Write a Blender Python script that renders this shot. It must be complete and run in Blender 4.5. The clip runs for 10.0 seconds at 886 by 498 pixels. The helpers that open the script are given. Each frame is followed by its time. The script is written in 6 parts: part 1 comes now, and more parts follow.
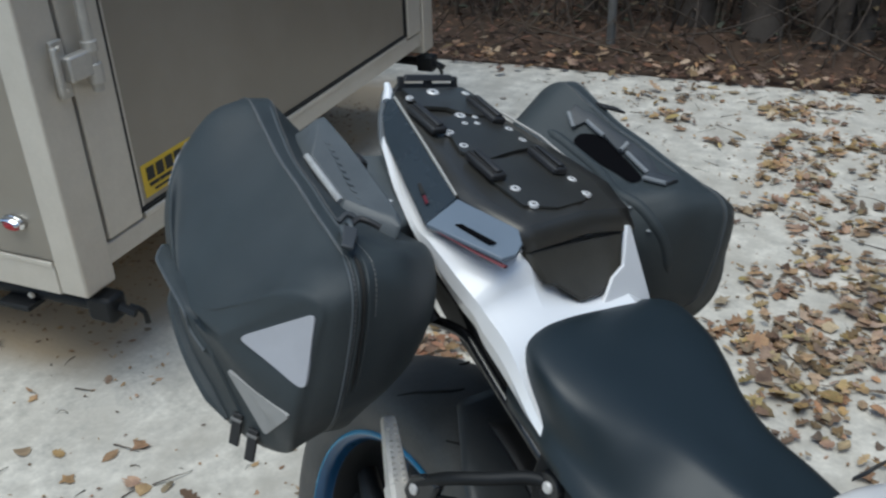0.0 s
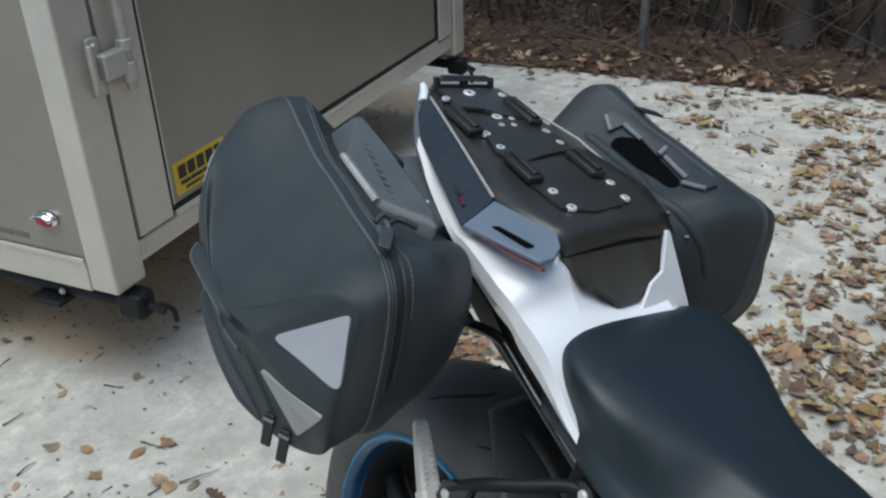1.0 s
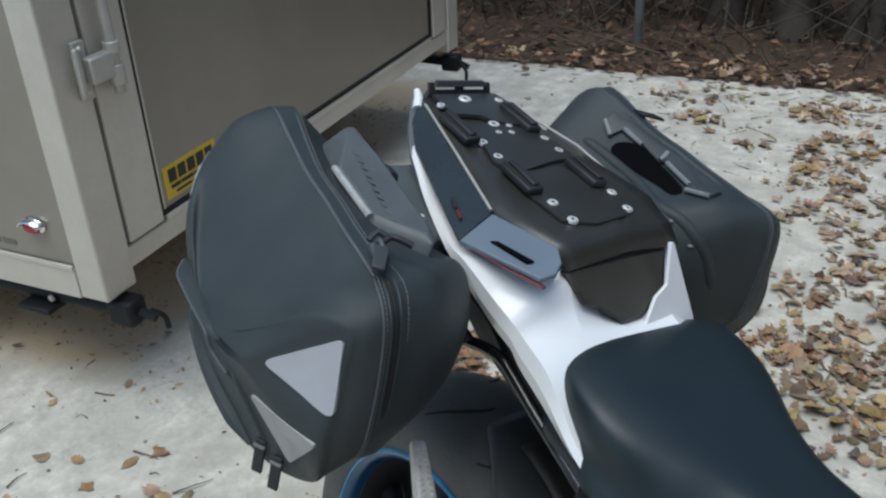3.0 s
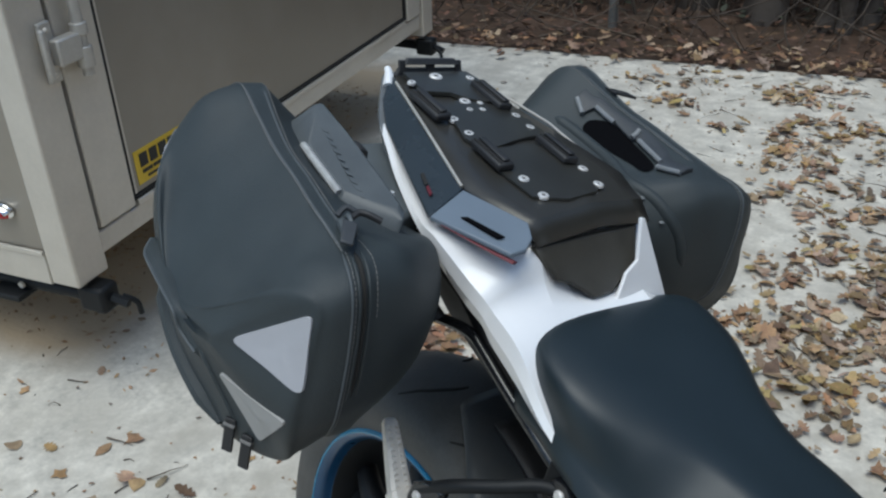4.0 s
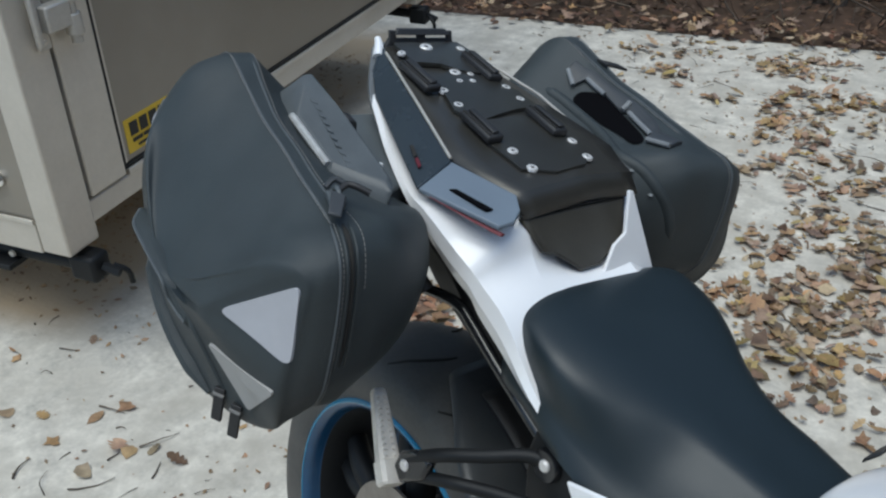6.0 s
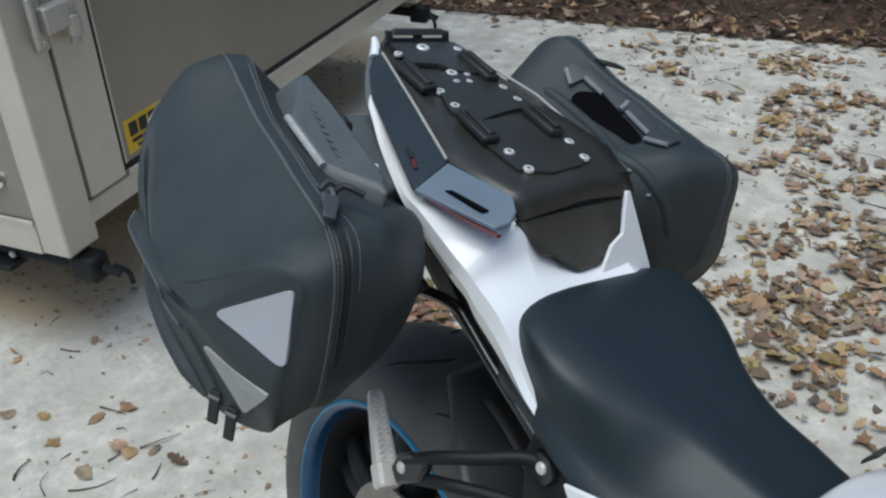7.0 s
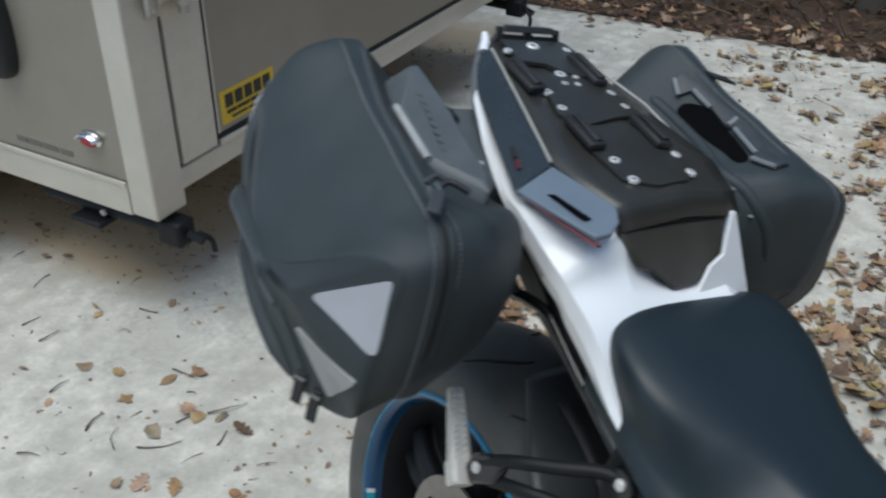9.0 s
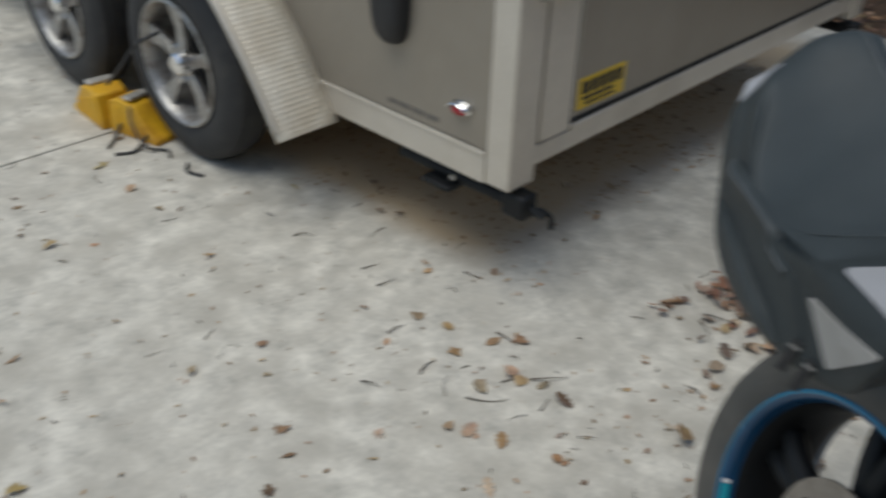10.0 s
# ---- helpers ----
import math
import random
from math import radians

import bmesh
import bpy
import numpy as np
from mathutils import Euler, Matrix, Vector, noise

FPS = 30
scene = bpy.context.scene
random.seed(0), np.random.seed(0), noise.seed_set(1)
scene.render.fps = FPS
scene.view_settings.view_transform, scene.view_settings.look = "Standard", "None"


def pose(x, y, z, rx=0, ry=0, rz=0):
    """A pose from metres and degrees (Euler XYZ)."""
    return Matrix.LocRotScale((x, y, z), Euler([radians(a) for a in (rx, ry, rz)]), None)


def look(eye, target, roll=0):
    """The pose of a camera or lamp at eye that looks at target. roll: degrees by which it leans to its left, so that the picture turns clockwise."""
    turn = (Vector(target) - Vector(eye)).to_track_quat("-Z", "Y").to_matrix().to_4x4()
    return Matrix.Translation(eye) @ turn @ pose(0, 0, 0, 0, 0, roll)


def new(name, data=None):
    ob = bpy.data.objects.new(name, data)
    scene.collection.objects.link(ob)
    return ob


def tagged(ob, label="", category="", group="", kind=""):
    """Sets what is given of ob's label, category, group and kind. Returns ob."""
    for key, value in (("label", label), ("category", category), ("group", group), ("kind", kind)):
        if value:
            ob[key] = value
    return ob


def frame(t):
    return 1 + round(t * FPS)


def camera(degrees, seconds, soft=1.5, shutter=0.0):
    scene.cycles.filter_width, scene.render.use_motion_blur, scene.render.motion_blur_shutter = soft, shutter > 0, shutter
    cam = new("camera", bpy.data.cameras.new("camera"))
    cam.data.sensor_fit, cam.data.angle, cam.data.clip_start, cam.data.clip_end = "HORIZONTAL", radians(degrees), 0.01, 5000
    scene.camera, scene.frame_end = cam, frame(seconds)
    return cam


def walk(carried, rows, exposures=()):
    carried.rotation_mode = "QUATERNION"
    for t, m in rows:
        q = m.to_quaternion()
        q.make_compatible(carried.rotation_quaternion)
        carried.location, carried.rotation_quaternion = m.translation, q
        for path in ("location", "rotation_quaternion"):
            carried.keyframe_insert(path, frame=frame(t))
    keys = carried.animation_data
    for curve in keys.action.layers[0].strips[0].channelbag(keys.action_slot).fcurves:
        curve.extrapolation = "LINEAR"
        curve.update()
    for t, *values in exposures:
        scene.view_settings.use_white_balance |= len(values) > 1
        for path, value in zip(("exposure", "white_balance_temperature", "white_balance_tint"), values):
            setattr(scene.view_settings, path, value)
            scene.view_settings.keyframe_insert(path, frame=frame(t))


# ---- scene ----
cam = camera(52.9, 10.0, soft=2.3, shutter=0.5)
PATH = [
    (0, (1.457, -1.309, 1.405), (0.777, 0.299, 0.43), -2.0),
    (0.5, (1.446, -1.313, 1.402), (0.713, 0.278, 0.436), -1.7),
    (1, (1.441, -1.304, 1.397), (0.709, 0.287, 0.431), -1.9),
    (1.5, (1.437, -1.296, 1.4), (0.697, 0.294, 0.437), -2.0),
    (2, (1.427, -1.289, 1.404), (0.677, 0.298, 0.446), -1.9),
    (2.5, (1.421, -1.27, 1.404), (0.678, 0.317, 0.439), -2.1),
    (4, (1.4305, -1.2636, 1.3876), (0.7602, 0.3304, 0.3819), -1.92),
    (4.5, (1.433, -1.266, 1.387), (0.757, 0.318, 0.369), -1.5),
    (5, (1.436, -1.267, 1.388), (0.764, 0.293, 0.332), -1.4),
    (5.5, (1.435, -1.265, 1.39), (0.788, 0.3, 0.327), -1.3),
    (7, (1.4410, -1.2567, 1.3920), (0.7908, 0.3043, 0.3254), -1.75),
    (7.5, (1.446, -1.232, 1.379), (0.767, 0.312, 0.305), -1.7),
    (8, (1.4579, -1.1979, 1.3641), (0.6957, 0.2930, 0.2718), -0.59),
    (8.5, (1.4602, -1.1918, 1.3687), (0.6444, 0.2691, 0.2727), -0.25),
    (9, (1.4084, -1.2603, 1.3954), (0.6290, 0.2299, 0.3120), 1.07),
    (9.2, (1.366, -1.31, 1.397), (0.525, 0.156, 0.328), 1.9),
    (9.5, (1.304, -1.378, 1.39), (0.354, 0.014, 0.314), 2.0),
    (9.7, (1.274, -1.422, 1.385), (0.242, -0.087, 0.309), 2.0),
    (10, (1.21, -1.507, 1.382), (0.054, -0.284, 0.302), 1.8),
]
from mathutils.bvhtree import BVHTree

walk(cam, [(t, look(eye, target, roll)) for t, eye, target, roll in PATH], exposures=[(0.0, 0.5, 6080, 2), (8.8, 0.5, 6080, 2), (9.5, 0.35, 6150, 3), (10.0, 0.2, 6500, 4)])

# ---- light: an overcast late-autumn afternoon under trees ----
SUN_ELEVATION, SUN_TURN = 74.0, 195.0
world = bpy.data.worlds.new("overcast_sky")
scene.world = world
world.use_nodes = True
wn = world.node_tree
sky = wn.nodes.new("ShaderNodeTexSky")
sky.sky_type, sky.sun_disc = "NISHITA", False
sky.sun_elevation, sky.sun_rotation = radians(SUN_ELEVATION), radians(SUN_TURN)
sky.air_density, sky.dust_density, sky.ozone_density = 1.0, 1.5, 1.0
wn.links.new(sky.outputs[0], wn.nodes["Background"].inputs[0])
wn.nodes["Background"].inputs[1].default_value = 0.11
sun = new("sun", bpy.data.lights.new("sun", "SUN"))
sun.data.energy, sun.data.angle, sun.data.color = 1.4, radians(50), (1.0, 0.97, 0.92)
sun.matrix_world = look((0, 0, 0), (-math.sin(radians(SUN_TURN)) * math.cos(radians(SUN_ELEVATION)),
                                    -math.cos(radians(SUN_TURN)) * math.cos(radians(SUN_ELEVATION)), -math.sin(radians(SUN_ELEVATION))))


# ---- materials ----
def material(name, base, rough=0.6, metal=0.0, var=0.15, scale=6.0, fine=120.0, bump=0.1, bump_scale=None, second=None, spec=0.5,
             rough_var=0.08, island=0.0, coat=0.0, mix_lo=0.45, mix_hi=0.62):
    """A surface with large and fine variation; second: a stain colour laid over it in patches."""
    m = bpy.data.materials.new(name)
    m.use_nodes = True
    nt = m.node_tree
    N, L = nt.nodes, nt.links
    b = N["Principled BSDF"]
    b.inputs["Metallic"].default_value = metal
    b.inputs["Specular IOR Level"].default_value = spec
    b.inputs["Coat Weight"].default_value = coat
    b.inputs["Coat Roughness"].default_value = 0.1
    tc = N.new("ShaderNodeTexCoord")

    def noisy(s, detail=4.0, r=0.6):
        n = N.new("ShaderNodeTexNoise")
        n.inputs["Scale"].default_value, n.inputs["Detail"].default_value, n.inputs["Roughness"].default_value = s, detail, r
        L.new(tc.outputs["Object"], n.inputs["Vector"])
        return n

    n1, n2 = noisy(scale), noisy(fine, 3.0)
    mixn = N.new("ShaderNodeMath")
    mixn.operation = "MULTIPLY_ADD"
    mixn.inputs[1].default_value = 0.35
    L.new(n2.outputs["Fac"], mixn.inputs[0])
    L.new(n1.outputs["Fac"], mixn.inputs[2])
    ramp = N.new("ShaderNodeValToRGB")
    e = ramp.color_ramp.elements
    e[0].position, e[1].position = 0.42, 0.92
    e[0].color = (*[max(0.0, c * (1 - var)) for c in base], 1)
    e[1].color = (*[min(1.0, c * (1 + var)) for c in base], 1)
    L.new(mixn.outputs[0], ramp.inputs[0])
    colour = ramp.outputs[0]
    if second:
        n3 = noisy(scale * 0.45, 5.0, 0.65)
        r3 = N.new("ShaderNodeMapRange")
        r3.inputs["From Min"].default_value, r3.inputs["From Max"].default_value = mix_lo, mix_hi
        L.new(n3.outputs["Fac"], r3.inputs["Value"])
        mx = N.new("ShaderNodeMix")
        mx.data_type = "RGBA"
        L.new(r3.outputs[0], mx.inputs[0])
        L.new(colour, mx.inputs[6])
        mx.inputs[7].default_value = (*second, 1)
        colour = mx.outputs[2]
    if island:
        g = N.new("ShaderNodeNewGeometry")
        hs = N.new("ShaderNodeHueSaturation")
        for key, lo, hi in (("Value", 1 - island, 1 + island), ("Hue", 0.5 - island * 0.022, 0.5 + island * 0.036), ("Saturation", 1 - island * 0.6, 1.05)):
            mr = N.new("ShaderNodeMapRange")
            mr.inputs["To Min"].default_value, mr.inputs["To Max"].default_value = lo, hi
            src = g.outputs["Random Per Island"]
            if key != "Value":
                wnz = N.new("ShaderNodeTexWhiteNoise")
                wnz.noise_dimensions = "1D"
                mul = N.new("ShaderNodeMath")
                mul.operation = "MULTIPLY"
                mul.inputs[1].default_value = 371.0 if key == "Hue" else 913.0
                L.new(src, mul.inputs[0])
                L.new(mul.outputs[0], wnz.inputs["W"])
                src = wnz.outputs["Value"]
            L.new(src, mr.inputs["Value"])
            L.new(mr.outputs[0], hs.inputs[key])
        L.new(colour, hs.inputs["Color"])
        colour = hs.outputs[0]
    L.new(colour, b.inputs["Base Color"])
    rr = N.new("ShaderNodeMapRange")
    rr.inputs["To Min"].default_value, rr.inputs["To Max"].default_value = max(0.02, rough - rough_var), min(1.0, rough + rough_var)
    L.new(n1.outputs["Fac"], rr.inputs["Value"])
    L.new(rr.outputs[0], b.inputs["Roughness"])
    if bump:
        nb = noisy(bump_scale or fine, 4.0)
        bp = N.new("ShaderNodeBump")
        bp.inputs["Strength"].default_value = bump
        bp.inputs["Distance"].default_value = 0.002
        L.new(nb.outputs["Fac"], bp.inputs["Height"])
        L.new(bp.outputs[0], b.inputs["Normal"])
    return m


M = {
    "concrete": material("concrete", (0.555, 0.524, 0.455), 0.9, var=0.36, scale=12.0, fine=75, bump=0.6, bump_scale=70, second=(0.43, 0.40, 0.34), mix_lo=0.42, mix_hi=0.70),
    "soil": material("soil", (0.050, 0.030, 0.017), 0.95, var=0.4, scale=5, fine=60, bump=0.8, bump_scale=40, second=(0.075, 0.044, 0.028)),
    "leaf": material("fallen_leaf", (0.305, 0.186, 0.088), 0.75, var=0.45, scale=30, fine=160, bump=0.35, island=0.62, second=(0.20, 0.105, 0.058), mix_lo=0.45, mix_hi=0.7),
    "leaf_dark": material("wet_leaf", (0.115, 0.056, 0.029), 0.8, var=0.3, scale=25, fine=160, bump=0.2, island=0.5),
    "needles": material("needle_litter", (0.42, 0.265, 0.14), 0.9, var=0.3, scale=7, fine=90, bump=0.3, second=(0.30, 0.18, 0.09), island=0.3),
    "leaf_small": material("leaf_scrap", (0.29, 0.175, 0.09), 0.8, var=0.3, scale=25, fine=160, bump=0.2, island=0.5),
    "mudguard": material("grey_plastic_guard", (0.040, 0.046, 0.052), 0.42, var=0.15, scale=12, fine=300, bump=0.12, second=(0.055, 0.058, 0.060)),
    "leaf_green": material("yellow_green_leaf", (0.30, 0.215, 0.075), 0.7, var=0.3, scale=25, fine=160, bump=0.2, island=0.35),
    "twig": material("twig", (0.075, 0.055, 0.04), 0.85, var=0.3, scale=20, fine=200, bump=0.3, island=0.4),
    "bark": material("bark", (0.060, 0.048, 0.038), 0.95, var=0.45, scale=9, fine=60, bump=0.9, bump_scale=35, second=(0.10, 0.085, 0.072)),
    "brush_green": material("evergreen_brush", (0.045, 0.052, 0.028), 0.7, var=0.35, scale=20, fine=90, bump=0.2, island=0.5),
    "disc": material("brake_steel", (0.30, 0.27, 0.235), 0.4, 0.6, var=0.2, scale=40, fine=200, bump=0.1),
    "brush": material("brush", (0.125, 0.086, 0.048), 0.85, var=0.35, scale=20, fine=90, bump=0.2, island=0.6),
    "skin": material("trailer_skin", (0.315, 0.280, 0.228), 0.36, 0.25, var=0.06, scale=1.6, fine=30, bump=0.05, bump_scale=14, second=(0.275, 0.240, 0.19)),
    "alu": material("mill_aluminium", (0.64, 0.59, 0.51), 0.42, 0.4, var=0.09, scale=5, fine=90, bump=0.06, second=(0.52, 0.47, 0.385), mix_lo=0.5, mix_hi=0.8),
    "alu_dull": material("weathered_aluminium", (0.70, 0.65, 0.55), 0.55, 0.1, var=0.15, scale=8, fine=90, bump=0.12, second=(0.60, 0.53, 0.42)),
    "galv": material("galvanised_steel", (0.54, 0.51, 0.455), 0.45, 0.45, var=0.15, scale=18, fine=120, bump=0.15),
    "gap": material("door_gap", (0.02, 0.019, 0.017), 0.9, var=0.2),
    "steel_black": material("black_steel", (0.010, 0.011, 0.012), 0.55, var=0.25, scale=20, fine=150, bump=0.12, spec=0.3),
    "gloss_black": material("gloss_black_enamel", (0.012, 0.013, 0.015), 0.22, var=0.2, scale=20, fine=150, bump=0.05, coat=0.3),
    "rubber": material("tyre_rubber", (0.026, 0.026, 0.027), 0.72, var=0.2, scale=14, fine=220, bump=0.25, second=(0.045, 0.043, 0.04)),
    "tyre_dusty": material("dusty_tyre_rubber", (0.074, 0.072, 0.066), 0.62, var=0.28, scale=9, fine=180, bump=0.3, second=(0.135, 0.120, 0.102), mix_lo=0.42, mix_hi=0.7),
    "sticker": material("yellow_sticker", (0.75, 0.50, 0.03), 0.45, var=0.06, scale=20, bump=0.0),
    "ink": material("black_print", (0.015, 0.014, 0.012), 0.5, var=0.1, bump=0.0),
    "ink_grey": material("grey_print", (0.15, 0.135, 0.115), 0.5, var=0.1, bump=0.0),
    "red_lens": material("red_lens", (0.42, 0.015, 0.02), 0.15, var=0.1, scale=40, bump=0.0),
    "chrome": material("chrome", (0.85, 0.85, 0.85), 0.12, 1.0, var=0.05, bump=0.0),
    "plastic_dark": material("dark_plastic", (0.022, 0.022, 0.023), 0.55, var=0.2, scale=20, fine=300, bump=0.12),
    "yellow": material("yellow_plastic", (0.72, 0.40, 0.015), 0.5, var=0.12, scale=12, fine=120, bump=0.1, second=(0.55, 0.27, 0.02)),
    "fabric": material("moulded_fabric", (0.035, 0.0435, 0.0465), 0.5, var=0.2, scale=9, fine=420, bump=0.35, bump_scale=700, spec=0.36, second=(0.049, 0.057, 0.059), mix_lo=0.45, mix_hi=0.75),
    "fabric_trim": material("seam_trim", (0.078, 0.088, 0.094), 0.62, var=0.12, scale=30, fine=420, bump=0.2, bump_scale=600),
    "thread": material("grey_thread", (0.20, 0.195, 0.185), 0.8, var=0.3, scale=300, bump=0.0),
    "reflective": material("reflective_patch", (0.44, 0.44, 0.46), 0.55, var=0.04, scale=30, fine=500, bump=0.05),
    "reflective_low": material("reflective_patch_dusty", (0.36, 0.35, 0.33), 0.6, var=0.06, scale=30, fine=500, bump=0.05),
    "seat": material("seat_vinyl", (0.0112, 0.0190, 0.0232), 0.42, var=0.10, scale=8, fine=500, bump=0.14, bump_scale=900, spec=0.52),
    "white": material("pearl_white_paint", (0.89, 0.89, 0.89), 0.22, var=0.02, scale=8, fine=300, bump=0.0, coat=0.6),
    "plate": material("black_anodised_plate", (0.052, 0.050, 0.044), 0.33, 0.35, var=0.15, scale=14, fine=350, bump=0.08, bump_scale=700, spec=0.6),
    "plate_top": material("dark_anodised_plate", (0.036, 0.035, 0.030), 0.36, 0.2, var=0.2, scale=14, fine=350, bump=0.1, bump_scale=700, spec=0.6),
    # paler copy of the bag fabric: light on the shelf is put into the colour
    "shelf": material("lit_shelf_fabric", (0.085, 0.098, 0.104), 0.6, var=0.14, scale=12, fine=420, bump=0.3, bump_scale=700),
    "tray": material("moulded_black_tray", (0.050, 0.046, 0.037), 0.5, var=0.2, scale=16, fine=300, bump=0.12),
    "side_plate": material("slate_coated_plate", (0.030, 0.041, 0.051), 0.26, var=0.10, scale=16, fine=350, bump=0.08, bump_scale=700),
    # lighter copy of the slate, carrying the tail end's sheen as colour
    "slate_light": material("slate_with_sheen", (0.15, 0.16, 0.165), 0.4, var=0.1, scale=16, fine=350, bump=0.06),
    "far_woods": material("far_woods", (0.030, 0.032, 0.020), 0.95, var=0.6, scale=0.8, fine=9, bump=0.6, second=(0.055, 0.042, 0.028)),
    "wing": material("blue_grey_coated_plate", (0.15, 0.185, 0.225), 0.4, var=0.06, scale=16, fine=350, bump=0.06, bump_scale=700),
    "red": material("red_accent", (0.11, 0.006, 0.014), 0.6, var=0.05, bump=0.0),
    "bolt": material("zinc_bolt", (0.74, 0.72, 0.69), 0.42, 0.35, var=0.08, scale=60, bump=0.0),
    "hardplastic": material("handle_plastic", (0.040, 0.044, 0.048), 0.48, var=0.15, scale=30, fine=350, bump=0.1, bump_scale=500),
    "grip_grey": material("grip_plastic", (0.080, 0.091, 0.096), 0.45, var=0.15, scale=30, fine=350, bump=0.1, bump_scale=500),
    "pale_edge": material("scuffed_pale_edge", (0.40, 0.405, 0.40), 0.45, var=0.2, scale=60, bump=0.08),
    "grey_edge": material("worn_grey_edge", (0.20, 0.21, 0.215), 0.45, var=0.15, scale=40, bump=0.05),
    "blue": material("blue_rim_paint", (0.010, 0.070, 0.165), 0.3, 0.2, var=0.1, scale=20, bump=0.0, coat=0.4),
    # brighter copy of the rim blue, painting a lit edge onto it
    "blue_edge": material("blue_rim_edge", (0.02, 0.21, 0.36), 0.25, 0.1, var=0.1, scale=20, bump=0.0, coat=0.5),
    "leaf_heap": material("damp_leaf", (0.28, 0.140, 0.075), 0.8, var=0.3, scale=25, fine=160, bump=0.2, island=0.5),
    "teal": material("teal_decal", (0.02, 0.34, 0.42), 0.4, var=0.05, bump=0.0),
    "decal_white": material("white_decal", (0.75, 0.75, 0.75), 0.4, var=0.05, bump=0.0),
    "cast": material("cast_aluminium", (0.74, 0.69, 0.61), 0.5, 0.1, var=0.15, scale=40, fine=200, bump=0.15),
    # near-black for hollows drawn flat, with their shade as colour
    "hollow_paint": material("painted_hollow", (0.004, 0.004, 0.005), 0.95, var=0.1, bump=0.0, spec=0.05),
    "sky_block_brown": material("sky_block_brown", (0.30, 0.25, 0.21), 0.85, var=0.2, scale=3, fine=40, bump=0.3),
    "rim_silver": material("alloy_rim", (0.45, 0.435, 0.41), 0.4, 0.6, var=0.15, scale=25, fine=150, bump=0.08, second=(0.25, 0.22, 0.19)),
    "pole": material("fence_pole", (0.22, 0.22, 0.21), 0.55, 0.4, var=0.2, scale=15, bump=0.1),
}


def under_trailer_tint(m, tint):
    """A brown stain on the slab round the parked trailer's rear corner, soft at its rim. The tint also paints in light
    missing under the floor.
    """
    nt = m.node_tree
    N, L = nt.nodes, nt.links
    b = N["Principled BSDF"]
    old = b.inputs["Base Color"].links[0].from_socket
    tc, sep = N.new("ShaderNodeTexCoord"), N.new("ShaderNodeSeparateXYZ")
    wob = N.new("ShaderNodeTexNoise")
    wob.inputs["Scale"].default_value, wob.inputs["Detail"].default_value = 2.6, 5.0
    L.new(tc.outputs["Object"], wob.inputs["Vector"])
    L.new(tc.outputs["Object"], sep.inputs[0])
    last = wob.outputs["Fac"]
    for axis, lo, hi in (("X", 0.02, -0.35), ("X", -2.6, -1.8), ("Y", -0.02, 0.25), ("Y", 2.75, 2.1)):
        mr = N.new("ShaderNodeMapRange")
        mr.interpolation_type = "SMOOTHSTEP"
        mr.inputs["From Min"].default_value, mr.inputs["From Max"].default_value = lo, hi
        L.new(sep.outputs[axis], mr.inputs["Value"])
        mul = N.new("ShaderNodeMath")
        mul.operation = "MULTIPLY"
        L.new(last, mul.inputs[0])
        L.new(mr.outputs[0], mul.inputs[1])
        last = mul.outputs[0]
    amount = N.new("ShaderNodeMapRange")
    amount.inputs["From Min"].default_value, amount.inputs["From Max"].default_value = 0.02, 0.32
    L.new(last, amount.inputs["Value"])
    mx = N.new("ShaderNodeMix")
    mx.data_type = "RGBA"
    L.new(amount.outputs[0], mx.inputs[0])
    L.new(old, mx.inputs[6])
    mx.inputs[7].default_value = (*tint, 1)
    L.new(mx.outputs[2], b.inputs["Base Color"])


under_trailer_tint(M["concrete"], (0.50, 0.385, 0.25))


# ---- mesh helpers ----
def finish(ob, material_key, smooth=True, bevel=0.0, segments=2, angle=40):
    ob.data.materials.append(M[material_key])
    if smooth:
        ob.data.shade_smooth()
        ob.data.set_sharp_from_angle(angle=radians(angle))
    if bevel:
        mod = ob.modifiers.new("rounded", "BEVEL")
        mod.width, mod.segments, mod.limit_method, mod.angle_limit = bevel, segments, "ANGLE", radians(35)
        mod.harden_normals = False
    return ob


def part(name, bm, material_key, parent=None, label="", smooth=True, bevel=0.0, segments=2, angle=40):
    """One mesh object from a bmesh, under a thing or a part."""
    bmesh.ops.recalc_face_normals(bm, faces=bm.faces)
    me = bpy.data.meshes.new(name)
    bm.to_mesh(me)
    bm.free()
    ob = new(name, me)
    if parent is not None:
        ob.parent = parent
    if label:
        ob["label"] = label
    return finish(ob, material_key, smooth, bevel, segments, angle)


def empty(name, m=None):
    ob = new(name)
    ob.empty_display_size = 0.1
    if m is not None:
        ob.matrix_world = m
    return ob


def add_box(bm, lo, hi):
    vs = [bm.verts.new((x, y, z)) for x in (lo[0], hi[0]) for y in (lo[1], hi[1]) for z in (lo[2], hi[2])]
    for f in ((0, 1, 3, 2), (4, 6, 7, 5), (0, 4, 5, 1), (2, 3, 7, 6), (0, 2, 6, 4), (1, 5, 7, 3)):
        bm.faces.new([vs[i] for i in f])
    return bm


def box(lo, hi):
    return add_box(bmesh.new(), lo, hi)


def add_prism(bm, outline, offset):
    """A plate: the outline (a list of points) pushed along offset."""
    d = Vector(offset)
    a = [bm.verts.new(p) for p in outline]
    b = [bm.verts.new(Vector(p) + d) for p in outline]
    n = len(a)
    bm.faces.new(a[::-1])
    bm.faces.new(b)
    for i in range(n):
        bm.faces.new((a[i], a[(i + 1) % n], b[(i + 1) % n], b[i]))
    return bm


def prism(outline, offset):
    return add_prism(bmesh.new(), outline, offset)


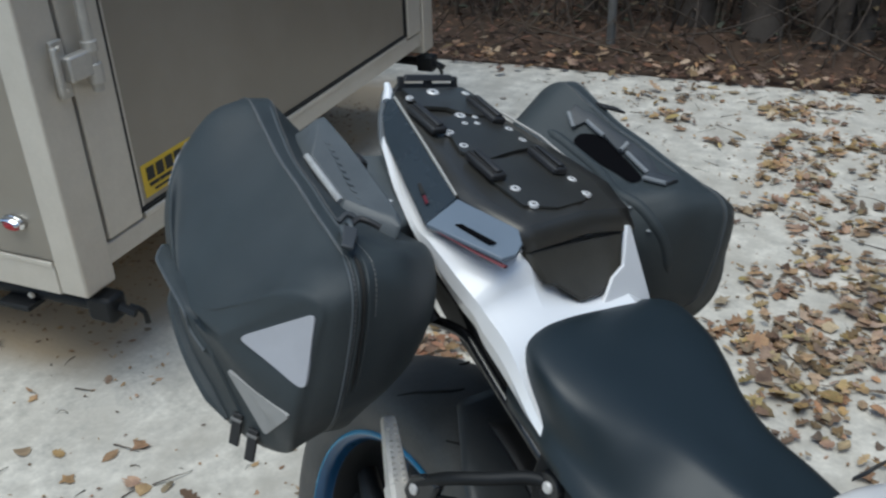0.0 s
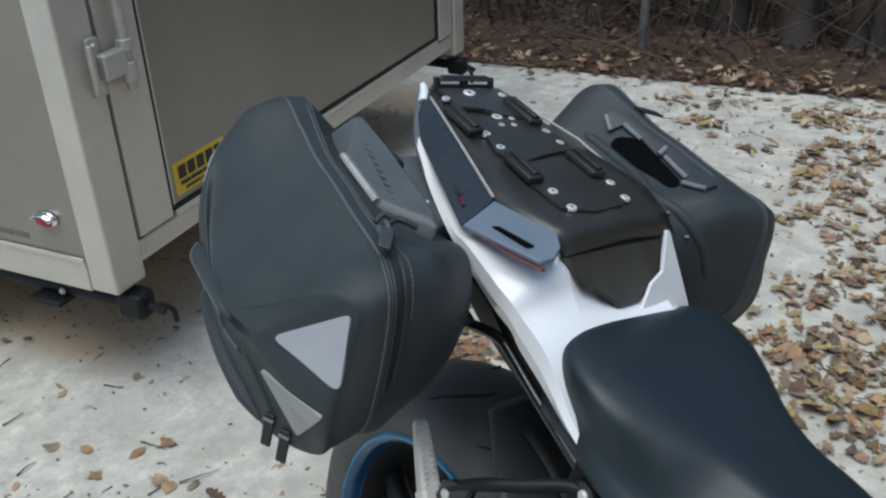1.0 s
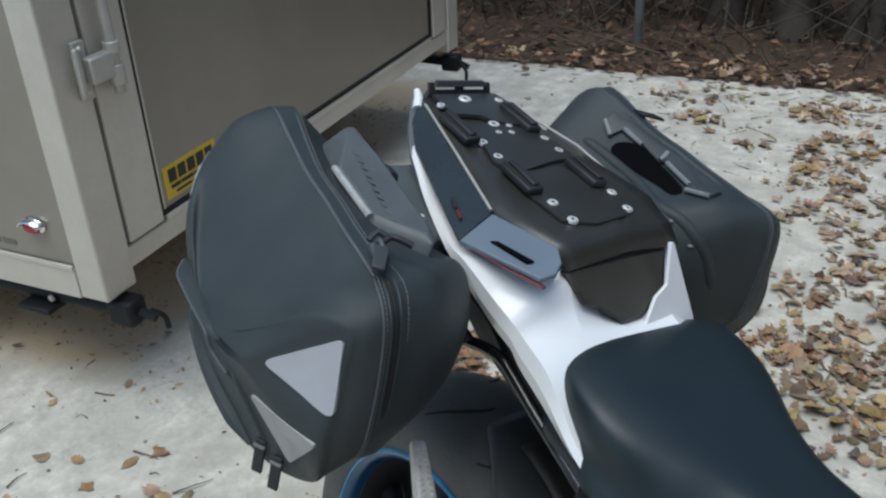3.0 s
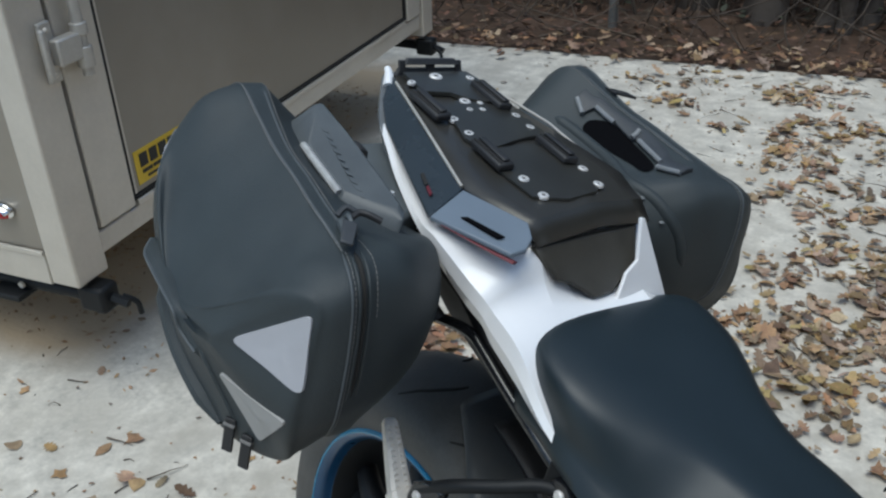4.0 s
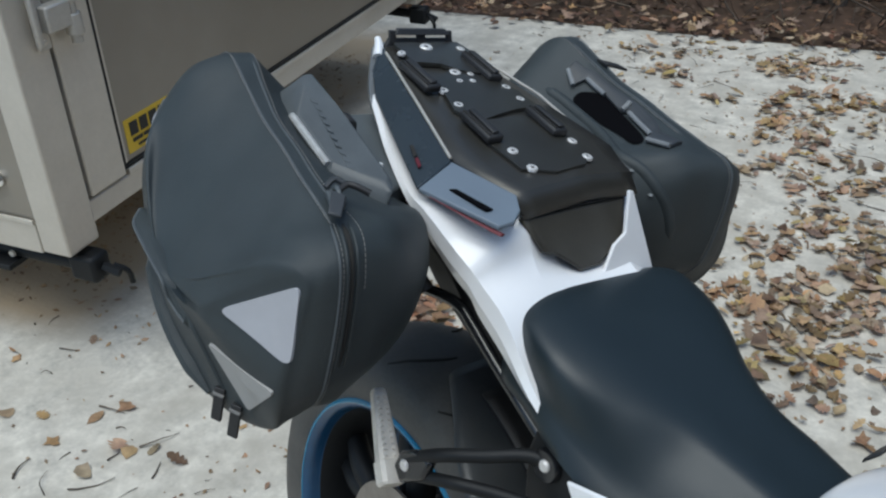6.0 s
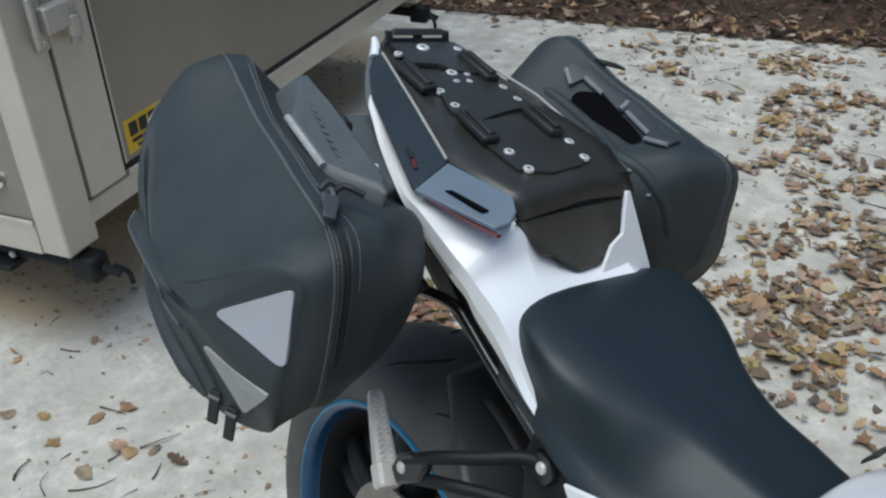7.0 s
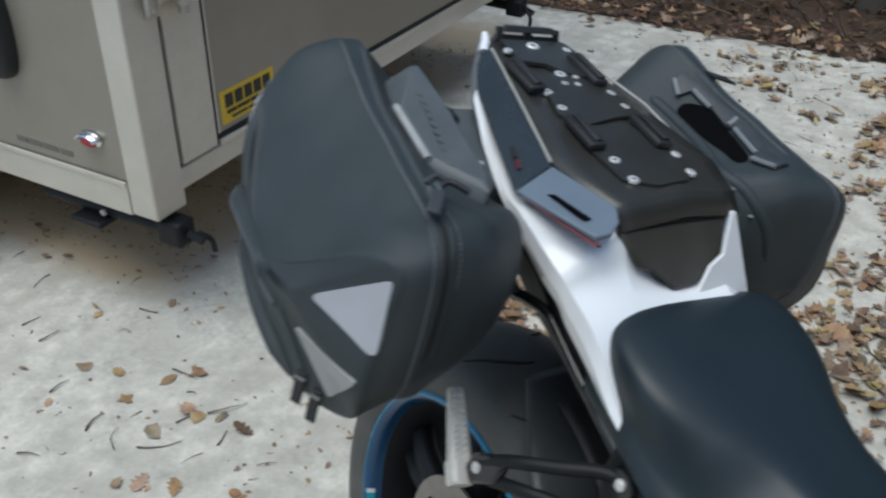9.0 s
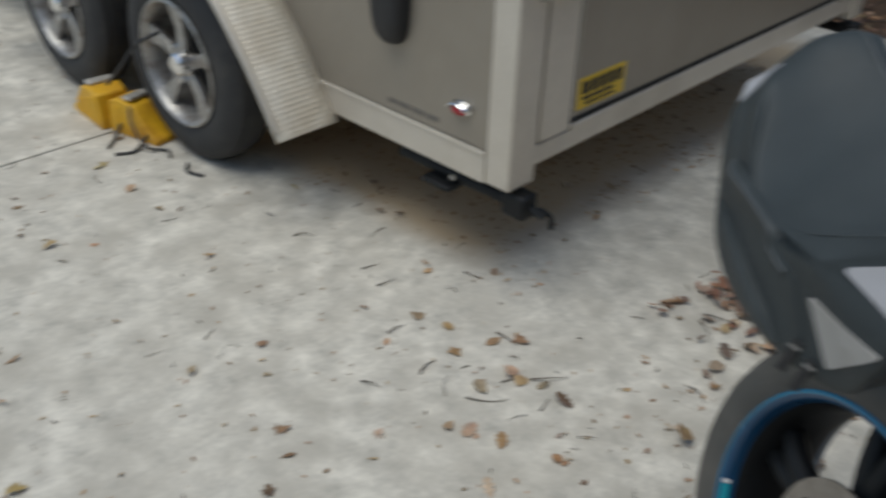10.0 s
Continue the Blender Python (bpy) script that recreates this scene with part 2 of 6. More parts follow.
def catmull(points, steps, closed=False):
    """A smooth curve through the points."""
    P = [np.array(p, float) for p in points]
    n = len(P)
    out = []
    for i in range(n if closed else n - 1):
        p1, p2 = P[i], P[(i + 1) % n]
        p0 = P[i - 1] if closed or i > 0 else 2 * p1 - p2
        p3 = P[(i + 2) % n] if closed or i + 2 < n else 2 * p2 - p1
        for s in range(steps):
            t = s / steps
            out.append(0.5 * (2 * p1 + (p2 - p0) * t + (2 * p0 - 5 * p1 + 4 * p2 - p3) * t * t + (3 * p1 - p0 - 3 * p2 + p3) * t ** 3))
    if not closed:
        out.append(P[-1])
    return out


def add_tube(bm, path, radius, sides=10, flat=1.0):
    """A round bar along a path; radius a number or one per point."""
    P = [Vector(p) for p in path]
    R = radius if isinstance(radius, (list, tuple)) else [radius] * len(P)
    rings = []
    ref = Vector((0, 0, 1))
    for i, p in enumerate(P):
        d = (P[min(i + 1, len(P) - 1)] - P[max(i - 1, 0)]).normalized()
        if abs(d.dot(ref)) > 0.97:
            ref = Vector((1, 0, 0)) if abs(d.x) < 0.9 else Vector((0, 1, 0))
        a = d.cross(ref).normalized()
        b = a.cross(d).normalized()
        ref = b
        rings.append([bm.verts.new(p + R[i] * (math.cos(2 * math.pi * k / sides) * a + flat * math.sin(2 * math.pi * k / sides) * b)) for k in range(sides)])
    for r0, r1 in zip(rings, rings[1:]):
        for k in range(sides):
            bm.faces.new((r0[k], r0[(k + 1) % sides], r1[(k + 1) % sides], r1[k]))
    bm.faces.new(rings[0][::-1])
    bm.faces.new(rings[-1])
    return bm


def tube(path, radius, sides=10, flat=1.0):
    return add_tube(bmesh.new(), path, radius, sides, flat)


def spline_loft(rings, steps_along=5, steps_round=4, closed=True, cap=True):
    """A smooth skin through rings of points (all rings of one length)."""
    rows = [catmull(r, steps_round, closed) for r in rings]
    cols = [catmull([row[k] for row in rows], steps_along) for k in range(len(rows[0]))]
    bm = bmesh.new()
    V = [[bm.verts.new(c[i]) for c in cols] for i in range(len(cols[0]))]
    n = len(V[0])
    for a, b in zip(V, V[1:]):
        for k in range(n if closed else n - 1):
            bm.faces.new((a[k], a[(k + 1) % n], b[(k + 1) % n], b[k]))
    if cap and closed:
        bm.faces.new(V[0][::-1])
        bm.faces.new(V[-1])
    return bm


def lathe(profile, sides=48, axis="y", centre=(0, 0, 0), closed=False):
    """Turns a profile of (radius, along) about an axis through centre."""
    bm = bmesh.new()
    rows = []
    c = Vector(centre)
    for k in range(sides):
        a = 2 * math.pi * k / sides
        ca, sa = math.cos(a), math.sin(a)
        rows.append([bm.verts.new(c + (Vector((r * ca, h, r * sa)) if axis == "y" else Vector((h, r * ca, r * sa)) if axis == "x" else Vector((r * ca, r * sa, h)))) for r, h in profile])
    m = len(profile)
    for k in range(sides):
        a, b = rows[k], rows[(k + 1) % sides]
        for i in range(m if closed else m - 1):
            j = (i + 1) % m
            bm.faces.new((a[i], b[i], b[j], a[j]))
    return bm


def surface_of(ob):
    me = ob.data
    return BVHTree.FromPolygons([v.co.copy() for v in me.vertices], [tuple(p.vertices) for p in me.polygons])


def on_surface(tree, p, lift):
    place, normal, _, _ = tree.find_nearest(Vector(p))
    return place + normal * lift


def drape(tree, corners, lift, thick, n=14, round_off=0.12):
    """A stiff rounded triangular patch resting on a surface, bridging its hollows."""
    A, B, C = (Vector(c) for c in corners)
    ring = []
    for p, q, r in ((A, B, C), (B, C, A), (C, A, B)):
        a, b = q + (p - q) * round_off, q + (r - q) * round_off
        start = p + (q - p) * round_off
        ring += [start + (a - start) * k / n for k in range(n)]
        ring += [(1 - t) ** 2 * a + 2 * t * (1 - t) * q + t * t * b for t in (0, 0.25, 0.5, 0.75)]
    mid = (A + B + C) / 3
    up = (B - A).cross(C - A).normalized()
    up = up if up.dot(tree.find_nearest(mid)[1]) > 0 else -up
    levels = (1.0, 0.8, 0.6, 0.4, 0.2)
    flat = [[mid + (p - mid) * s for p in ring] for s in levels]
    m = len(ring)

    def height(p):
        hit = tree.ray_cast(p + up * 0.03, -up, 0.06)[0]
        return (hit - p).dot(up) if hit else -0.01
    H = np.array([[height(p) for p in row] for row in flat])
    for _ in range(60):
        inward, outward = np.vstack((H[1:], H[-1:])), np.vstack((H[:1], H[:-1]))
        side = (np.roll(H, 1, axis=1) + np.roll(H, -1, axis=1)) / 2
        H = np.maximum(H, side * 0.5 + (inward + outward) * 0.25)
    bm = bmesh.new()
    V = [[bm.verts.new(p + up * (h + lift + thick)) for p, h in zip(row, hs)] for row, hs in zip(flat, H)]
    V = [[bm.verts.new(mid + (p - mid) * 1.01 + up * (h - 0.002)) for p, h in zip(flat[0], H[0])]] + V
    for a, b in zip(V, V[1:]):
        for k in range(m):
            bm.faces.new((a[k], a[(k + 1) % m], b[(k + 1) % m], b[k]))
    bm.faces.new(V[-1])
    return bm


def add_bars(bm, origin, right, up, normal, rows, seed):
    """Plain bars in place of words: rows of (x0, x1, y, height)."""
    o, r, u, n = (Vector(v) for v in (origin, right, up, normal))
    for x0, x1, y, h in rows:
        pts = [o + r * x0 + u * y, o + r * x1 + u * y, o + r * x1 + u * (y + h), o + r * x0 + u * (y + h)]
        add_prism(bm, pts, n * 0.0015)
    return bm

# ---- the ground ----
def build_ground():
    soil = bmesh.new()
    n = 60
    verts = []
    for j in range(n + 1):
        for i in range(n + 1):
            x = -2 + 200 * ((i / n - 0.5) * 2) ** 3 + 8 * (i / n - 0.5) * 2
            y = 3 + 200 * ((j / n - 0.5) * 2) ** 3 + 8 * (j / n - 0.5) * 2
            d = max(0.0, y - 3.0)
            z = -0.03 + min(d, 6) * 0.03 * (1 if y > 3 else 0) + (0.03 * noise.noise((x * 0.9, y * 0.9, 0)) if y > 3.1 else 0)
            verts.append(soil.verts.new((x, y, z)))
    for j in range(n):
        for i in range(n):
            a = j * (n + 1) + i
            soil.faces.new((verts[a], verts[a + 1], verts[a + n + 2], verts[a + n + 1]))
    tagged(part("ground", soil, "soil"), "dark woodland soil under leaf litter behind the driveway", "ground", kind="structure")

    drive = tagged(empty("pavement"), "pale weathered concrete driveway slabs strewn with leaves", "driveway", kind="structure")
    # two slabs, parted by a narrow open joint
    for x0, x1 in ((-9.0, -1.615), (-1.605, 9.0)):
        bm = bmesh.new()
        xs = [x0 + (x1 - x0) * k / 80 for k in range(81)]
        top = [(x, 2.9 + 0.025 * (x + 0.3) + 0.012 * noise.noise((x * 3.1, 0.3, 0)) + 0.03 * noise.noise((x * 0.6, 9.3, 0)), 0.0) for x in xs]
        add_prism(bm, [(x1, -14.0, 0.0), (x0, -14.0, 0.0)] + top, (0, 0, -0.1))
        part("slab", bm, "concrete", drive, smooth=False, bevel=0.004)

    # plain unseen walls, added behind the camera to block low sky and darken front faces
    tagged(part("sky_block_south", box((0.6, -4.4, 0.0), (5.4, -4.2, 3.4)), "sky_block_brown", smooth=False), "plain brown wall behind the driveway, unseen, added to block low sky", "wall", kind="structure")
    tagged(part("sky_block_east", box((5.4, -4.4, 0.0), (5.6, 1.2, 3.4)), "sky_block_brown", smooth=False), "plain brown wall at the driveway's end, unseen, added to block low sky", "wall", kind="structure")


def leaf_shape(kind):
    """Outline of a leaf of unit length along x, as half-widths."""
    if kind == 0:
        prof = [(0.0, 0.0), (0.12, 0.12), (0.3, 0.24), (0.5, 0.28), (0.72, 0.2), (0.88, 0.09), (1.0, 0.0)]
    elif kind == 1:
        # an oak leaf: rounded lobes and deep bays
        prof = [(0.0, 0.0), (0.10, 0.03), (0.20, 0.17), (0.28, 0.09), (0.41, 0.28), (0.50, 0.12), (0.63, 0.30), (0.72, 0.15), (0.85, 0.19), (0.94, 0.10), (1.0, 0.0)]
    elif kind == 2:
        prof = [(0.0, 0.0), (0.2, 0.09), (0.5, 0.12), (0.8, 0.08), (1.0, 0.0)]
    else:
        # a torn half
        prof = [(0.0, 0.0), (0.15, 0.22), (0.4, 0.30), (0.62, 0.34), (0.66, 0.0)]
    return prof


def leaves(name, spots, material_key, label, category):
    """Many curled leaves, too many to count, lying where spots says: (x, y, z, length)."""
    rng = random.Random(len(spots) + 7)
    V, F = [], []
    for x, y, z, size in spots:
        if rng.random() < 0.22:
            # a broad lobed leaf, crumpled: a fan round its middle
            turn, n = rng.uniform(0, 2 * math.pi), rng.choice((9, 11, 13))
            curl, wave = rng.uniform(0.06, 0.34), rng.uniform(0, 2 * math.pi)
            ring = []
            for k in range(n):
                a = 2 * math.pi * k / n
                r = (0.52 if k % 2 == 0 else 0.30) * rng.uniform(0.75, 1.15) * (1 - 0.25 * abs(math.sin(a)))
                zz = curl * r * (1 + 0.9 * math.sin(2 * a + wave)) + rng.uniform(0, 0.04)
                ring.append((x + size * r * math.cos(a + turn), y + size * r * math.sin(a + turn), z + size * zz + 0.001))
            base = len(V)
            V.append((x, y, z + 0.0015 + size * 0.03))
            V += ring
            F += [(base, base + 1 + k, base + 1 + (k + 1) % n) for k in range(n)]
            continue
        prof = leaf_shape(rng.choice((0, 1, 1, 1, 1, 2, 3)))
        turn, curl, fold = rng.uniform(0, 2 * math.pi), rng.uniform(-0.4, 0.65), rng.uniform(0.03, 0.8)
        tilt, lean = rng.gauss(0, 0.22), rng.gauss(0, 0.22)
        wide = rng.uniform(0.8, 1.5)
        pts = []
        for s, w in prof:
            cx = (s - 0.5)
            zz = curl * (cx * cx) + rng.uniform(-0.01, 0.01)
            if w == 0:
                pts.append([(cx, 0.0, zz)])
            else:
                w2 = w * wide * rng.uniform(0.85, 1.15)
                pts.append([(cx, -w2 * math.cos(fold), zz + w2 * math.sin(fold) * rng.uniform(0.4, 1)), (cx, 0, zz), (cx, w2 * math.cos(fold), zz + w2 * math.sin(fold) * rng.uniform(0.4, 1))])
        ca, sa = math.cos(turn), math.sin(turn)
        flat = [p for row in pts for p in row]
        low = min(p[2] + tilt * p[0] + lean * p[1] for p in flat)
        base = len(V)
        index = []
        for row in pts:
            ids = []
            for px, py, pz in row:
                pz = pz + tilt * px + lean * py - low
                ids.append(len(V))
                V.append((x + size * (ca * px - sa * py), y + size * (sa * px + ca * py), z + size * pz + 0.001))
            index.append(ids)
        for a, b in zip(index, index[1:]):
            if len(a) == 1 and len(b) == 3:
                F += [(a[0], b[0], b[1]), (a[0], b[1], b[2])]
            elif len(a) == 3 and len(b) == 1:
                F += [(a[0], b[0], a[1]), (a[1], b[0], a[2])]
            elif len(a) == 3 and len(b) == 3:
                F += [(a[0], b[0], b[1], a[1]), (a[1], b[1], b[2], a[2])]
    me = bpy.data.meshes.new(name)
    me.from_pydata(V, [], F)
    ob = new(name, me)
    finish(ob, material_key, True, angle=50)
    return tagged(ob, label, category, kind="stuff")


def twigs(name, rows, material_key, label, category, sides=4):
    """Thin bent sticks: rows of (start, direction, length, radius, bend)."""
    rng = random.Random(len(rows) + 3)
    V, F = [], []
    for p, d, length, r, bend in rows:
        p, d = Vector(p), Vector(d).normalized()
        side = d.cross(Vector((rng.uniform(-1, 1), rng.uniform(-1, 1), rng.uniform(-1, 1)))).normalized()
        rings = []
        steps = 5
        for k in range(steps + 1):
            t = k / steps
            c = p + d * length * t + side * (bend * length * math.sin(t * math.pi)) + Vector((rng.uniform(-1, 1), rng.uniform(-1, 1), rng.uniform(-0.3, 0.3))) * length * 0.015
            a = d.cross(Vector((0.3, 0.2, 0.9))).normalized()
            b = a.cross(d)
            rad = r * (1 - 0.65 * t)
            rings.append([len(V) + q for q in range(sides)])
            V += [tuple(c + rad * (math.cos(2 * math.pi * q / sides) * a + math.sin(2 * math.pi * q / sides) * b)) for q in range(sides)]
        for r0, r1 in zip(rings, rings[1:]):
            F += [(r0[q], r0[(q + 1) % sides], r1[(q + 1) % sides], r1[q]) for q in range(sides)]
        F += [tuple(rings[0][::-1]), tuple(rings[-1])]
    me = bpy.data.meshes.new(name)
    me.from_pydata(V, [], F)
    ob = new(name, me)
    finish(ob, material_key, True, angle=60)
    return tagged(ob, label, category, kind="stuff")


def slab_edge(x):
    return 2.9 + 0.025 * (x + 0.3)


def scatter_leaves():
    rng = random.Random(11)

    def clump(x, y):
        return 0.5 + 0.45 * noise.noise((x * 1.5, y * 1.5, 2.0)) + 0.5 * noise.noise((x * 4.0, y * 4.0, 5.0)) + 0.4 * noise.noise((x * 9.0, y * 9.0, 8.0))

    def wanted(x, y):
        """Thick to the bike's left, thin by the trailer's door and behind the camera."""
        d = min(1.0, max(0.0, (x - 0.75 - 0.10 * y) / 0.7)) * min(1.0, max(0.04, (y + 2.2) / 1.6)) * min(1.0, (6.6 - x) / 2.0)
        return d * max(0.0, clump(x, y) - 0.25)

    def leaf_size():
        return 0.024 + 0.044 * rng.random() ** 1.3

    spots, green = [], []
    # drifts blown together
    drifts = []
    while len(drifts) < 420:
        x, y = rng.uniform(0.3, 6.5), rng.uniform(-2.6, 2.9)
        if (x < 0.9 or x > 1.9 or y < 0.4) and rng.random() < 1.3 * wanted(x, y):
            drifts.append((x, y, rng.uniform(0.03, 0.10), rng.randint(3, 22)))
    drifts += [(1.52, 2.7, 0.07, 20), (1.5, 2.55, 0.06, 15), (1.45, 2.26, 0.05, 13), (1.44, 2.05, 0.06, 12), (0.98, 2.63, 0.05, 6), (0.97, 2.41, 0.06, 12), (1.37, 2.58, 0.05, 5), (1.54, 1.9, 0.07, 16)]
    drifts += [(1.61, 2.16, 0.06, 10), (1.76, 2.3, 0.09, 20), (1.78, 2.09, 0.06, 9), (1.22, 2.17, 0.05, 5), (1.38, 1.61, 0.05, 7), (1.51, 1.57, 0.06, 13), (1.4, 1.85, 0.04, 4), (1.64, 1.75, 0.08, 14)]
    drifts += [(1.75, 1.57, 0.08, 16), (1.54, 1.04, 0.07, 14), (1.55, 0.86, 0.07, 20), (1.63, 0.81, 0.08, 26), (1.6, 0.7, 0.06, 16), (1.69, 1.06, 0.08, 20), (1.76, 1.18, 0.08, 18), (1.77, 0.84, 0.07, 14)]
    drifts += [(1.52, 0.58, 0.06, 10), (1.66, 0.52, 0.05, 8), (1.75, 0.59, 0.06, 11), (1.45, 0.75, 0.05, 6), (1.46, 1.13, 0.06, 9), (1.62, 1.3, 0.06, 12), (0.79, 2.64, 0.05, 4), (1.1, 2.78, 0.06, 5)]
    for cx, cy, spread, n in drifts:
        stretch, lean = rng.uniform(0.5, 1.4), rng.uniform(0, math.pi)
        for _ in range(int(n * 2.6)):
            u, v = rng.gauss(0, spread) * stretch, rng.gauss(0, spread) / stretch
            x, y = cx + u * math.cos(lean) - v * math.sin(lean), cy + u * math.sin(lean) + v * math.cos(lean)
            if y < slab_edge(x) - 0.03:
                (green if rng.random() < 0.05 else spots).append((x, y, rng.uniform(0, 0.012), leaf_size()))
    # strays between them
    while len(spots) < 11600:
        x, y = rng.uniform(0.3, 6.5), rng.uniform(-2.6, 2.85)
        if rng.random() < 0.15 + wanted(x, y) and rng.random() < min(1.0, max(0.0, (x - 0.45) / 0.8)):
            (green if rng.random() < 0.06 else spots).append((x, y, rng.uniform(0, 0.003), 0.016 + 0.042 * rng.random() ** 2))
    for x, y in ((1.45, 2.26), (1.51, 0.73), (1.65, 0.6), (1.77, 1.18), (1.48, 0.53), (1.21, 1.59)):
        green.append((x, y, 0.012, 0.062))
    for _ in range(150):
        x, y = rng.uniform(-3.5, 1.2), rng.uniform(-2.2, -0.02)
        spots.append((x, y, 0.0, 0.015 + 0.045 * rng.random() ** 1.6))
    for x, y in ((0.076, -0.255), (0.255, -0.227), (0.305, -0.195), (0.376, -0.206), (0.358, -0.404), (0.212, -0.301), (-0.006, -0.195), (-0.252, -0.032), (-0.552, 0.068), (0.476, -0.357), (-0.086, 0.073), (-0.091, -0.218)):
        spots.append((x, y, 0.001, rng.uniform(0.036, 0.055)))
    for _ in range(45):
        spots.append((rng.uniform(0.05, 1.0), rng.uniform(0.2, 2.8), 0.0, rng.uniform(0.02, 0.05)))
    # heaps caught by the rear wheel and under the trailer
    for cx, cy, s, n in ((0.62, 0.48, 0.12, 80), (0.70, 0.36, 0.14, 50), (0.82, -0.10, 0.13, 30), (0.90, 0.22, 0.15, 60)):
        for _ in range(n):
            spots.append((rng.gauss(cx, s), rng.gauss(cy, s), rng.uniform(0, 0.012), rng.uniform(0.02, 0.06)))
    heap = [(rng.gauss(0.45, 0.05) + 0.09 * k, rng.gauss(0.47, 0.045) - 0.03 * k, rng.uniform(0, 0.03), rng.uniform(0.022, 0.055)) for k in range(3) for _ in range(70)]
    heap += [(rng.gauss(0.335, 0.02), rng.gauss(0.29, 0.02), rng.uniform(0, 0.01), rng.uniform(0.02, 0.04)) for _ in range(9)]
    leaves("leaf_heap", heap, "leaf_heap", "small heap of damp brown leaves on the concrete", "leaves")
    leaves("fallen_leaves", spots, "leaf", "dry brown curled leaves lying on the concrete", "leaves")
    for _ in range(14):
        green.append((rng.uniform(-2.5, 0.8), rng.uniform(-1.8, 0.0), 0.0, rng.uniform(0.03, 0.06)))
    leaves("yellow_leaves", green, "leaf_green", "yellow-green fallen leaves among the brown ones", "leaves")
    # a drift of needles and crumbled leaf where the rain does not reach, under the trailer
    V, F = [], []
    while len(F) < 5000:
        x, y = rng.uniform(-2.2, 0.10), rng.uniform(0.0, 2.3)
        if x < -1.4 and y > 0.8:
            continue
        rim = min((0.0 - x) / 0.5, (y - 0.05) / 0.40, (2.2 - y) / 0.3)
        if rng.random() > rim + 0.5 * noise.noise((x * 3.0, y * 3.0, 4.0)):
            continue
        a, h, n = rng.uniform(0, 2 * math.pi), rng.uniform(0.005, 0.013), len(V)
        w, ca, sa = h * rng.uniform(0.2, 0.55), math.cos(a), math.sin(a)
        V += [(x + ca * h, y + sa * h, rng.uniform(0.001, 0.006)), (x - sa * w, y + ca * w, rng.uniform(0.001, 0.008)), (x - ca * h, y - sa * h, rng.uniform(0.001, 0.006)), (x + sa * w, y - ca * w, rng.uniform(0.001, 0.004))]
        F.append((n, n + 1, n + 2, n + 3))
    me = bpy.data.meshes.new("needle_drift")
    me.from_pydata(V, [], F)
    tagged(finish(new("needle_drift", me), "needles", False), "rust-brown drift of needles under the trailer", "leaf litter", kind="stuff")
    under = []
    while len(under) < 160:
        x, y = rng.uniform(-2.6, -0.05), 0.08 + 1.9 * rng.random()
        if noise.noise((x * 3.1, y * 3.1, 0.0)) > rng.uniform(-0.3, 0.35):
            under.append((x, y, rng.uniform(0.003, 0.008), rng.uniform(0.015, 0.038)))
    leaves("leaves_under_trailer", under, "leaf_small", "scraps of brown leaf under the trailer", "leaves")
    litter = []
    while len(litter) < 15000:
        x = rng.uniform(-5.0, 7.0)
        d = rng.random() ** 1.6 * 6.5
        y = slab_edge(x) - 0.04 + d
        litter.append((x, y, max(0.0, -0.03 + d * 0.03) + rng.uniform(0, 0.035), rng.uniform(0.022, 0.058)))
    leaves("leaf_litter", litter, "leaf_dark", "thick brown leaf litter along the edge of the woods", "leaf litter")
    edge = []
    for _ in range(420):
        x = rng.uniform(-3.5, 5.0)
        edge.append((x, slab_edge(x) + rng.gauss(0.10, 0.12), rng.uniform(0, 0.03), rng.uniform(0.04, 0.09)))
    leaves("edge_leaves", edge, "leaf", "lighter brown leaves banked against the slab edge", "leaves")
    crumbs = []
    for _ in range(3400):
        crumbs.append((rng.uniform(0.4, 4.5), rng.uniform(-0.8, 2.9), 0.0, rng.uniform(0.006, 0.022)))
    for _ in range(1000):
        crumbs.append((rng.uniform(-3.4, 1.3), rng.uniform(-2.4, 0.1), 0.0, rng.uniform(0.004, 0.016)))
    leaves("leaf_crumbs", crumbs, "leaf_small", "small dark crumbs of broken leaf on the concrete", "leaf crumbs")
    rows = []
    for _ in range(300):
        x, y = rng.uniform(-3.2, 1.5), rng.uniform(-2.3, 0.2)
        a = rng.uniform(0, 2 * math.pi)
        rows.append(((x, y, 0.003), (math.cos(a), math.sin(a), 0.02), 0.012 + 0.06 * rng.random() ** 1.5, rng.uniform(0.0009, 0.0026), rng.uniform(-0.3, 0.3)))
    for x0, y0, x1, y1 in ((0.207, -0.355, 0.279, -0.292), (0.269, -0.201, 0.327, -0.133), (0.096, -0.125, 0.17, -0.124), (0.076, -0.373, 0.067, -0.315), (0.354, -0.267, 0.341, -0.221), (-0.089, -0.323, -0.084, -0.27), (-0.26, -0.206, -0.251, -0.149), (-0.348, -0.182, -0.337, -0.132), (0.23, -0.259, 0.241, -0.23)):
        rows.append(((x0, y0, 0.004), (x1 - x0, y1 - y0, 0.0), math.hypot(x1 - x0, y1 - y0), rng.uniform(0.0018, 0.0030), rng.uniform(-0.12, 0.12)))
    for _ in range(420):
        x, y = rng.uniform(0.3, 5.0), rng.uniform(-0.5, 2.9)
        a = rng.uniform(0, 2 * math.pi)
        rows.append(((x, y, 0.004), (math.cos(a), math.sin(a), 0.03), rng.uniform(0.03, 0.12), rng.uniform(0.001, 0.0022), rng.uniform(-0.15, 0.15)))
    twigs("pavement_twigs", rows, "twig", "small dark twigs and stalks scattered over the concrete", "twigs")


